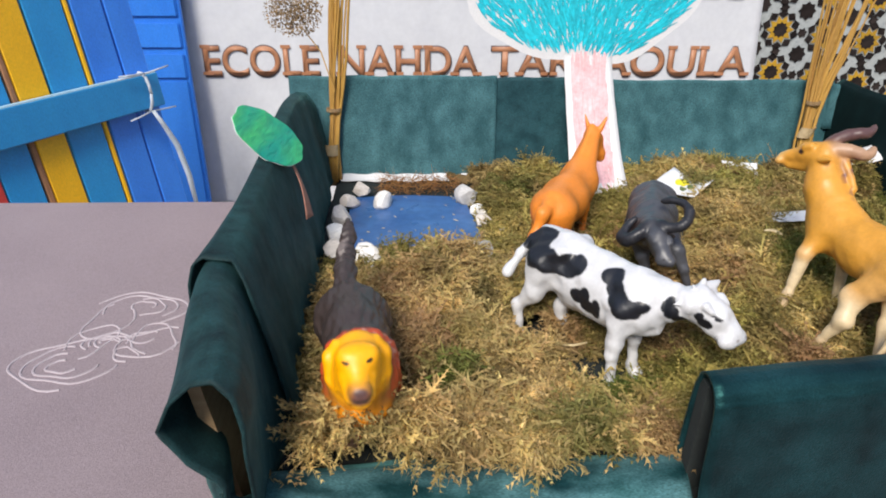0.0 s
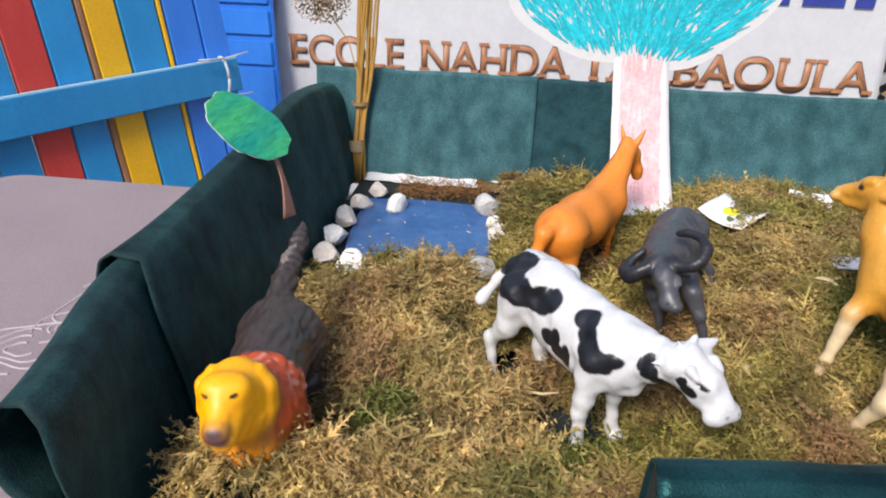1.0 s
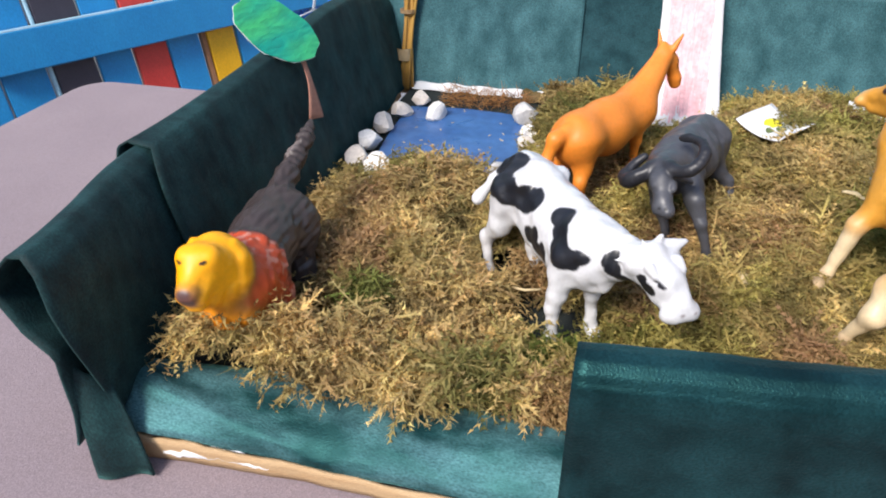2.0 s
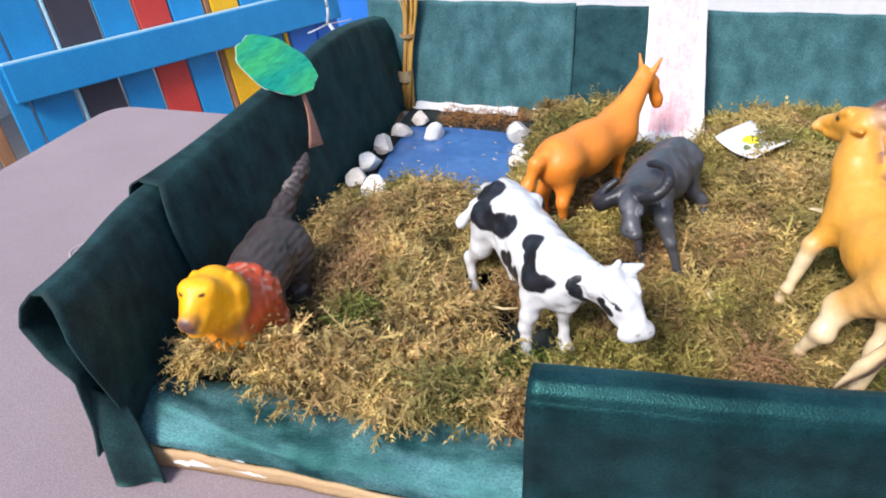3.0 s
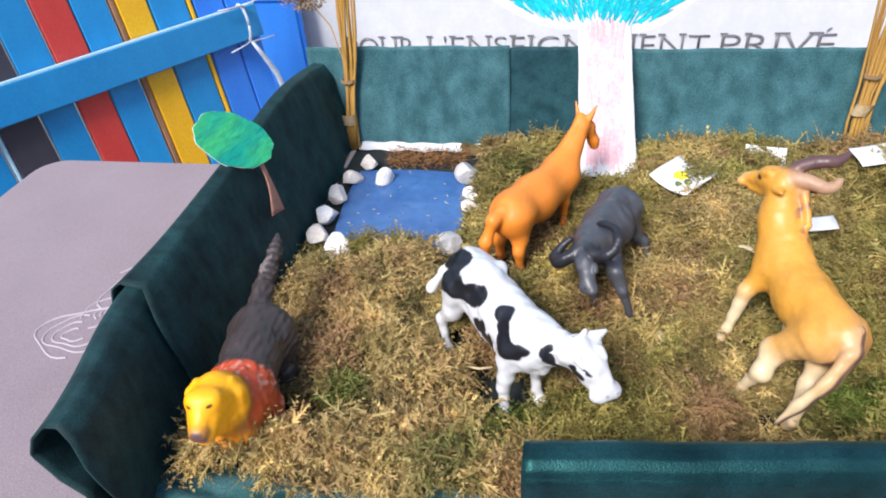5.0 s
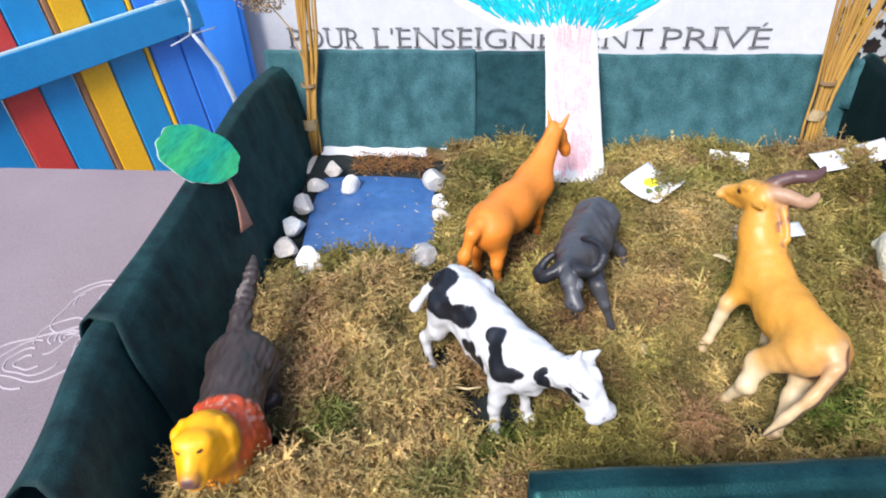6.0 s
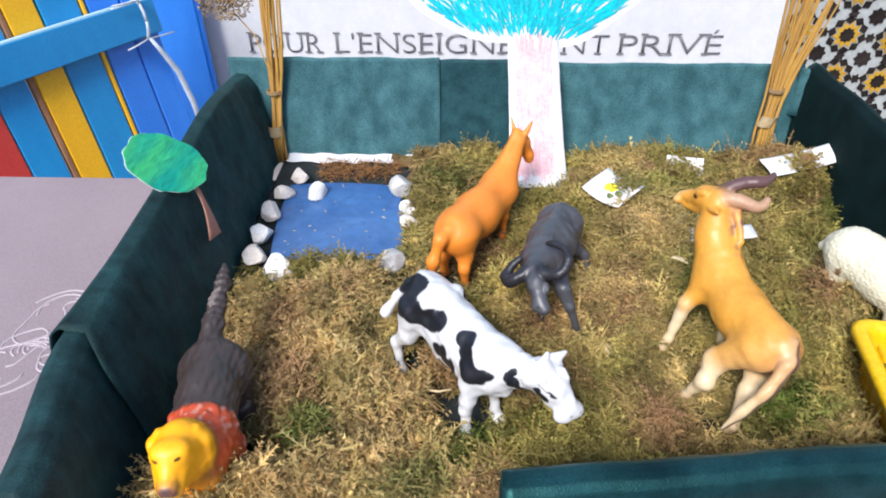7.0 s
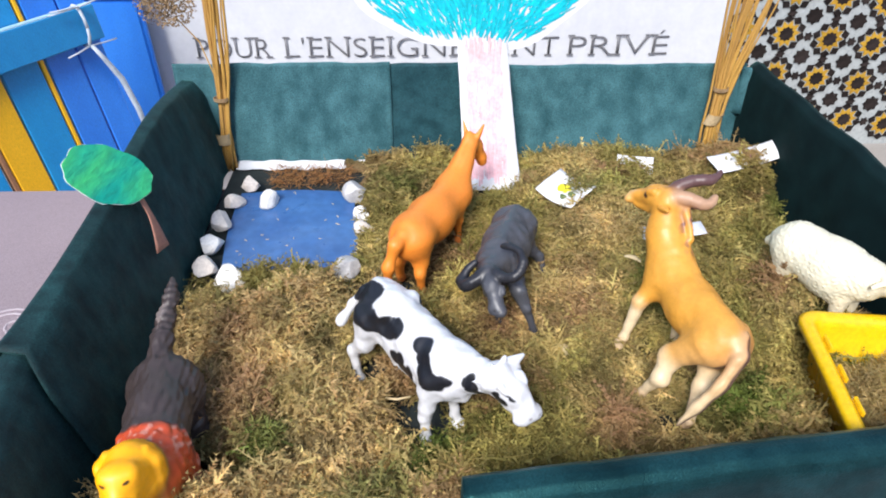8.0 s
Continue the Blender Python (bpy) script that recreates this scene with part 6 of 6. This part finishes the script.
# ---- large paper tree ----
def paper_tree():
    t = thing("paper_tree", "large paper tree with turquoise pen crown and pinkish trunk", "paper tree", at=(0.25, 1.10, 0.79))
    o = Vector(t.location)
    rnd = random.Random(21)

    def at(x, z, lift=0.0):
        f = max(0, min(1, (z - 0.79) / 0.175))
        y = 1.068 + 0.120 * f ** 0.62
        return Vector((x, y - lift, z)) - o

    rows = 16

    def trunk(u, v):
        z = 0.790 + 0.195 * v
        half = 0.0365 + 0.006 * (1 - v) ** 2
        mid = 0.2535 - 0.012 * v + 0.003 * (1 - v)
        return at(mid + (u * 2 - 1) * half + 0.0008 * fbm(v * 9, u * 3), z)

    thicken(raw("trunk", *sheet(trunk, 8, rows), M_PAPER, t, "white paper trunk rubbed with pink crayon", smooth=True), 0.0008)
    cx, cz, rx, rz = 0.232, 1.101, 0.188, 0.147

    def outline(a, k=1.0):
        w = 1 + 0.03 * math.sin(5 * a + 1) + 0.02 * math.sin(9 * a)
        x, z = cx + rx * k * w * math.cos(a), cz + rz * k * w * math.sin(a)
        return x, z

    pts = [outline(2 * math.pi * k / 64) for k in range(64)]
    bm = plate([(x - o.x, z - o.z) for x, z in pts], 0.0008, Matrix.Translation((0, 1.1875 - o.y, 0)) @ Matrix.Rotation(radians(90), 4, "X"))
    crown = part("crown", bm, M_PAPER, t, "white paper crown covered in turquoise strokes")
    V, F = [], []
    for k in range(5200):
        a, q = rnd.uniform(0, 2 * math.pi), math.sqrt(rnd.random()) * 0.93
        x, z = outline(a, q)
        d = Vector((x - cx, 0, (z - cz + 0.20) * 1.0))
        d = (d.normalized() + Vector((rnd.uniform(-0.35, 0.35), 0, rnd.uniform(-0.2, 0.2)))).normalized()
        if x > cx + 0.05 and rnd.random() < 0.4:
            d = Vector((0.85, 0, 0.45))
        l, w = rnd.uniform(0.012, 0.030), rnd.uniform(0.0010, 0.0017)
        e = Vector((x, 0, z)) + d * l
        if ((e.x - cx) / rx) ** 2 + ((e.z - cz) / rz) ** 2 > 0.90:
            continue
        n = Vector((-d.z, 0, d.x)) * w
        y = 1.1862 - 0.0004 * rnd.random() - o.y
        p0, p1 = Vector((x - o.x, y, z - o.z)), Vector((e.x - o.x, y, e.z - o.z))
        i = len(V)
        V += [p0 - n * 0.5, p0 + n * 0.5, (p0 + p1) / 2 + n, p1 + n * 0.4, p1 - n * 0.4, (p0 + p1) / 2 - n]
        F.append((i, i + 1, i + 2, i + 3, i + 4, i + 5))
    tagged(raw("pen_shading", V, F, M_TURQ, crown, "turquoise felt pen strokes"), kind="stuff")
    V, F = [], []
    for k in range(900):
        z = rnd.uniform(0.79, 0.95)
        x = 0.2535 - 0.012 * (z - 0.79) / 0.195 + rnd.uniform(-0.026, 0.026)
        l, w = rnd.uniform(0.008, 0.030), rnd.uniform(0.0006, 0.0018)
        i = len(V)
        s = rnd.uniform(-0.002, 0.002)
        V += [at(x - w, z, 0.0012), at(x + w, z, 0.0012), at(x + w + s, z + l, 0.0012), at(x - w + s, z + l, 0.0012)]
        F.append((i, i + 1, i + 2, i + 3))
    tagged(raw("crayon_shading", V, F, M_PINK, t, "faint pink crayon strokes"), kind="stuff")


paper_tree()


# ---- small green tree on the side wall ----
def small_tree():
    t = thing("paper_bush", "small green painted paper tree stuck on the velvet wall", "paper tree", at=(-0.165, 0.87, 0.90))
    right, up = Vector((0.55, 0.60, -0.50)), Vector((-0.45, 0.10, 0.62))
    centre = Vector((-0.176, 0.858, 0.949))
    m = basis(centre - Vector(t.location), right, up)
    out = [((0.0495 + 0.0012 * math.sin(4 * a) + 0.0012 * math.sin(11 * a)) * math.cos(a), (0.0345 + 0.0012 * math.sin(3 * a + 1) + 0.001 * math.sin(9 * a)) * math.sin(a)) for a in [2 * math.pi * k / 44 for k in range(44)]]
    crown = part("crown", plate(out, 0.0012, m), M_GREENPAPER, t, "leaf green and turquoise brushed paint")
    edge = [(x * (1.008 + 0.010 * math.sin(k * 1.9)), y * (1.010 + 0.014 * math.sin(k * 2.3))) for k, (x, y) in enumerate(out)]
    part("paper_edge", plate(edge, 0.0007, m @ Matrix.Translation((0, 0, -0.0002))), M_PAPER, crown, "unpainted white paper edge")
    a, b = Vector((-0.163, 0.872, 0.925)) - Vector(t.location), Vector((-0.138, 0.846, 0.858)) - Vector(t.location)

    def trunk(u, v):
        p = a.lerp(b, v)
        w = 0.0042 + 0.009 * max(0, v - 0.45) ** 1.3 * 2.5
        return p + Vector((0.10, 0.9, -0.25)).normalized() * (u - 0.5) * 2 * w + Vector((0.004, 0, 0.004)) * math.sin(v * 3.1)

    thicken(raw("trunk", *sheet(trunk, 4, 14), M_TRUNKPAPER, t, "brown paper trunk strip", smooth=True), 0.0008)


small_tree()


# ---- pallet bench behind the table ----
def plank_bm(s0, s1, d0, d1, z0, z1, bevel=0.003):
    """A board on the bench: s along it from its near end, d back from its face."""
    return box_bm(s0, s1, d0, d1, z0, z1, bevel, 1)


def bench():
    origin = Vector((-0.803, 2.159, 0))
    t = thing("pallet_bench", "bench back of painted pallet boards in blue, red and yellow", "pallet bench", at=origin)
    t.rotation_euler = (0, 0, math.atan2(-0.842, -0.54))
    # along the bench x runs away from the banner; y negative lies behind its face
    lean = Matrix.Rotation(radians(BENCH_LEAN), 4, "X")

    def board(name, s0, s1, d0, d1, z0, z1, mat, label="", tilt=True):
        bm = plank_bm(s0, s1, d0, d1, z0 - 0.62, z1 - 0.62)
        if tilt:
            bmesh.ops.transform(bm, matrix=lean, verts=bm.verts)
        bmesh.ops.translate(bm, vec=(0, 0, 0.62), verts=bm.verts)
        return part(name, bm, mat, t, label)

    for s0, s1, mat, lab in ((-0.06, 0.020, M_BRIGHTBLUE, "bright blue board"), (0.026, 0.118, M_BRIGHTBLUE, "bright blue board"), (0.124, 0.137, M_YELLOW, "thin yellow edge board"), (0.141, 0.246, M_BLUE, "blue board"), (0.252, 0.335, M_YELLOW, "yellow board"),
                             (0.337, 0.352, M_RAW, "bare brown board edge"), (0.358, 0.448, M_BLUE, "blue board"), (0.452, 0.541, M_RED, "red board"), (0.547, 0.638, M_BLUE, "blue board"),
                             (0.644, 0.745, M_BLACKPAINT, "dark painted board"), (0.747, 0.757, M_PALEBLUE, "pale blue board edge"), (0.762, 0.865, M_BLUE, "blue board")):
        board("board", s0, s1, -0.060, -0.040, GROUND, 1.02, mat, lab)
    board("rail", -0.055, 0.90, -0.036, 0.0, 0.607, 0.703, M_BLUE, "long blue front rail with a pale upper edge")
    board("rail_edge", -0.054, 0.899, -0.034, -0.002, 0.7035, 0.7055, M_PALEBLUE, "worn pale paint on the rail's edge")
    board("end_post", 0.87, 0.915, -0.075, -0.038, GROUND, 1.02, M_BLUE, "blue end post", tilt=True)
    board("end_strip", 0.95, 0.985, -0.075, -0.045, GROUND, 1.02, M_RAW, "bare wooden strip")
    board("end_board", 1.0, 1.08, -0.075, -0.045, GROUND, 1.02, M_PALEBLUE, "pale blue board")
    board("end_board", 1.09, 1.2, -0.075, -0.045, GROUND, 1.02, M_BLUE, "blue board")
    return t


BENCH_LEAN = 10.0
bench()


def rope():
    rnd = random.Random(6)
    t = thing("cord", "frayed white cord knotted round the blue rail", "cord", at=(-0.803, 2.159, 0.65))
    d = Vector((-0.54, -0.842, 0))
    n = Vector((0.842, -0.54, 0))
    lists = []
    loop = [n * (0.008 + 0.004 * math.cos(a)) + Vector((0, 0, 0.003 + 0.058 * math.sin(a))) + n * (-0.024 + 0.028 * math.cos(a)) for a in [q * 0.45 for q in range(15)]]
    lists.append(tube(loop, 0.0045, 6))
    tail = [n * 0.012 + Vector((0, 0, -0.05)), n * 0.016 + d * -0.02 + Vector((0, 0, -0.09)), n * 0.012 + d * -0.06 + Vector((0, 0, -0.17)), n * 0.012 + d * -0.085 + Vector((0, 0, -0.28)), n * 0.01 + d * -0.10 + Vector((0, 0, -0.42))]
    lists.append(tube(tail, [0.005, 0.007, 0.009, 0.009, 0.006], 7))
    raw("main_strand", *join(lists), M_ROPE, t, smooth=True)
    for k in range(5):
        a = rnd.uniform(-0.6, 0.6)
        z0 = (0.06, 0.06, 0.06, -0.05, -0.05)[k]
        p = [n * 0.004 + Vector((0, 0, z0)), n * 0.006 + d * (0.05 * math.cos(a)) * (-1) ** k + Vector((0, 0, z0 + 0.012 * a)), n * 0.004 + d * (0.09 * math.cos(a)) * (-1) ** k + Vector((0, 0, z0 + 0.02 * a))]
        raw("loose_strand", *tube(p, 0.0025, 5), M_ROPE, t, smooth=True)


rope()


def blue_panel():
    t = thing("blue_shutter", "bright blue ribbed metal shutter beside the banner", "shutter", at=(-1.02, 2.62, GROUND))
    part("frame", box_bm(-0.30, 0.20, 0.0, 0.02, 0.0, 1.7, 0.003), M_BRIGHTBLUE, t)
    part("board", box_bm(-0.29, 0.19, -0.008, -0.001, 0.02, 0.655, 0.003), M_BRIGHTBLUE, t, "smooth lower sheet")
    for k in range(8):
        z = 0.665 + 0.105 * k
        part("rib", box_bm(-0.29, 0.19, -0.010, -0.001, z, z + 0.088, 0.004), M_BRIGHTBLUE, t)


blue_panel()


# ---- banner ----
SERIFS = {"E": "LBlT", "C": "", "O": "", "L": "LBlT", "N": "LBlTrT", "A": "LBRB", "H": "LBlTRBrT", "D": "LBlT", "T": "MB", "R": "LBlTRB", "B": "LBlT", "U": "lTrT", "P": "LBlT", "I": "MBmT", "S": "", "G": "", "M": "LBlTRBrT", "V": "lTrT", "\u00c9": "LBlT", "'": ""}


def serifs(text, x0, x1, z0, z1, y, mat, parent, thick):
    """Slab feet on the ends of the upright strokes."""
    cu = bpy.data.curves.new("letter_shape", "FONT")
    ob = bpy.data.objects.new("letter_shape", cu)
    scene.collection.objects.link(ob)

    def extent(t):
        cu.body = t
        bpy.context.view_layer.update()
        b = [v[0] for v in ob.bound_box]
        return min(b), max(b)

    lo, hi = extent(text)
    k = (x1 - x0) / (hi - lo)
    h = z1 - z0
    quads = []
    for i, ch in enumerate(text):
        a, e = extent(ch)
        right = x0 + (extent(text[:i + 1])[1] - lo) * k
        left = right - (e - a) * k
        marks = SERIFS[ch]
        for m in range(0, len(marks), 2):
            w = 0.32 * h
            cx = {"L": left + 0.07 * h, "l": left + 0.07 * h, "R": right - 0.07 * h, "r": right - 0.07 * h, "M": (left + right) / 2, "m": (left + right) / 2}[marks[m]]
            za = z0 if marks[m + 1] == "B" else z1 - thick
            quads.append(([(cx - w / 2, y, za), (cx + w / 2, y, za), (cx + w / 2, y, za + thick), (cx - w / 2, y, za + thick)], [(0, 1, 2, 3)]))
    bpy.data.objects.remove(ob)
    if quads:
        o2 = raw("serif", *join(quads), mat, parent)
        thicken(o2, 0.001)
        o2["kind"] = "stuff"


def words(text, x0, x1, z0, z1, y, mat, parent, label, grow=0.0, name="lettering"):
    cu = bpy.data.curves.new("lettering_shape", "FONT")
    cu.body, cu.size, cu.offset, cu.extrude = text, 1.0, grow, 0.0
    ob = bpy.data.objects.new("lettering_shape", cu)
    scene.collection.objects.link(ob)
    dep = bpy.context.evaluated_depsgraph_get()
    me = bpy.data.meshes.new_from_object(ob.evaluated_get(dep))
    bpy.data.objects.remove(ob)
    co = np.empty(len(me.vertices) * 3)
    me.vertices.foreach_get("co", co)
    co = co.reshape(-1, 3)
    cap = 0.729
    lo, hi = co[:, 0].min(), co[:, 0].max()
    out = np.empty_like(co)
    out[:, 0] = x0 + (co[:, 0] - lo) / (hi - lo) * (x1 - x0)
    out[:, 2] = z0 + co[:, 1] / cap * (z1 - z0)
    out[:, 1] = y
    me.vertices.foreach_set("co", out.ravel())
    me.name = name
    ob = finish(new(name, me), mat, parent, label)
    s = ob.modifiers.new("ink", "SOLIDIFY")
    s.thickness = 0.001
    return ob


def banner():
    t = thing("banner", "white hanging banner with brown, grey and blue lettering", "banner", at=(0.2, 2.70, 0.05))
    o = Vector(t.location)

    def cloth(u, v):
        z = 0.06 + 1.24 * v
        xl = -0.985 + 0.150 * (z / 0.85)
        xr = 1.30 - 0.065 * (z / 0.85)
        x = xl + (xr - xl) * u
        return Vector((x, 2.704 + 0.004 * fbm(x * 1.6, z * 2.2, 3.0) - 0.004 * math.exp(-((z - 0.545 - 0.10 * math.exp(-u * 9)) / 0.012) ** 2) * math.exp(-u * 6), z)) - o

    thicken(raw("cloth", *sheet(cloth, 90, 60), M_BANNER, t, "white printed vinyl with faint grey hexagons", smooth=True), 0.001, -1.0)
    for x in (-0.80, 0.0, 0.60, 1.15):
        part("hanging_pin", box_bm(x - 0.004 - o.x, x + 0.004 - o.x, 2.702 - o.y, WALL_Y + 0.006 - o.y, 1.272 - o.z, 1.280 - o.z, 0.001), M_RAW, t)
    y = 2.6965 - o.y
    for text, x0, x1 in (("ECOLE", -0.787, -0.373), ("NAHDA", -0.303, 0.215), ("TARBAOULA", 0.260, 1.223)):
        words(text, x0 - o.x - 0.004, x1 - o.x + 0.004, 0.573 - o.z, 0.689 - o.z, y + 0.0012, M_DARK_INK, t, "dark outline of the letters", 0.024, "outline")
        words(text, x0 - o.x, x1 - o.x, 0.578 - o.z, 0.686 - o.z, y, M_BROWN_INK, t, "copper brown letters", 0.012)
        serifs(text, x0 - o.x, x1 - o.x, 0.578 - o.z, 0.686 - o.z, y - 0.0012, M_BROWN_INK, t, 0.012)
    for text, x0, x1 in (("POUR", -0.686, -0.418), ("L'ENSEIGNEMENT", -0.361, 0.648), ("PRIV\u00c9", 0.688, 1.058)):
        words(text, x0 - o.x, x1 - o.x, 0.345 - o.z, 0.423 - o.z, y, M_GREY_INK, t, "grey letters", -0.014)
        serifs(text, x0 - o.x, x1 - o.x, 0.345 - o.z, 0.423 - o.z, y - 0.0012, M_GREY_INK, t, 0.0058)
    for x, w, h in ((-0.72, 0.10, 0.030), (-0.50, 0.14, 0.034), (-0.22, 0.05, 0.05), (-0.08, 0.14, 0.034), (0.12, 0.05, 0.04), (0.24, 0.16, 0.03), (0.62, 0.12, 0.03), (0.80, 0.10, 0.04), (0.94, 0.13, 0.026), (1.10, 0.06, 0.034)):
        bm = box_bm(x - o.x, x + w - o.x, y - 0.001, y, 0.852 - o.z, 0.852 + h - o.z, 0.0)
        part("blue_bar", bm, M_BLUE_INK, t)


banner()


# ---- glazed tile mosaic on the back wall ----
def star(n, r0, r1, turn=0.0):
    return [((r0 if k % 2 == 0 else r1) * math.cos(math.pi * k / n + turn), (r0 if k % 2 == 0 else r1) * math.sin(math.pi * k / n + turn)) for k in range(2 * n)]


def mosaic():
    pitch, wide, slope, x0, z0, count = 0.158, 0.174, -0.125, 1.698, 0.374, 0
    face_on = Matrix.Rotation(radians(90), 4, "X")
    shapes = {}
    for nm, out, mat in (("star_tile", star(10, 0.052, 0.034), M_TILE_YELLOW), ("centre_tile", star(10, 0.029, 0.023, 0.3), M_TILE_BLACK), ("black_star_tile", star(8, 0.033, 0.025), M_TILE_BLACK),
                         ("kite_tile", [(0, 0.0185), (0.0150, 0), (0, -0.0185), (-0.0150, 0)], M_TILE_BLACK), ("small_star_tile", star(6, 0.019, 0.012, 0.2), M_TILE_BLACK)):
        bm = plate(out, 0.003 if nm == "star_tile" else 0.0045, face_on)
        me = bpy.data.meshes.new(nm)
        bm.to_mesh(me)
        bm.free()
        me.materials.append(mat)
        shapes[nm] = me
    far = {"star_tile": [], "black": []}

    def put(nm, x, z, turn=0.0):
        nonlocal count
        if 1.1 < x < 2.2 and -0.1 < z < 0.95 and count < 300 and nm != "kite_tile":
            ob = new(nm, shapes[nm])
            ob.parent = wall_back
            ob.matrix_world = Matrix.Translation((x, WALL_Y + 0.003, z)) @ Matrix.Rotation(turn, 4, "Y")
            count += 1
            return
        me, c, s = shapes[nm], math.cos(turn), math.sin(turn)
        vs = [(v.co.x * c + v.co.z * s + x, v.co.y + WALL_Y + 0.003, -v.co.x * s + v.co.z * c + z) for v in me.vertices]
        far["star_tile" if nm == "star_tile" else "black"].append((vs, [tuple(p.vertices) for p in me.polygons]))

    for i in range(-7, 11):
        for j in range(-3, 9):
            x, z = x0 + i * wide, z0 + j * pitch + slope * i * wide
            if z < GROUND + 0.05 or x < 1.0:
                continue
            put("star_tile", x, z, 0.1 * (i + j))
            put("centre_tile", x, z)
            for k in range(10):
                a = 2 * math.pi * k / 10 + 0.1 * (i + j) * -1 + math.pi / 10
                put("kite_tile", x + 0.058 * math.cos(a), z + 0.058 * math.sin(a), -a)
            put("black_star_tile", x + wide / 2, z + pitch / 2 + slope * wide / 2)
            put("small_star_tile", x + wide / 2, z + slope * wide / 2)
            put("small_star_tile", x, z + pitch / 2)
    tagged(raw("far_star_tiles", *join(far["star_tile"]), M_TILE_YELLOW, wall_back), kind="stuff")
    tagged(raw("small_dark_tiles", *join(far["black"]), M_TILE_BLACK, wall_back), kind="stuff")


mosaic()
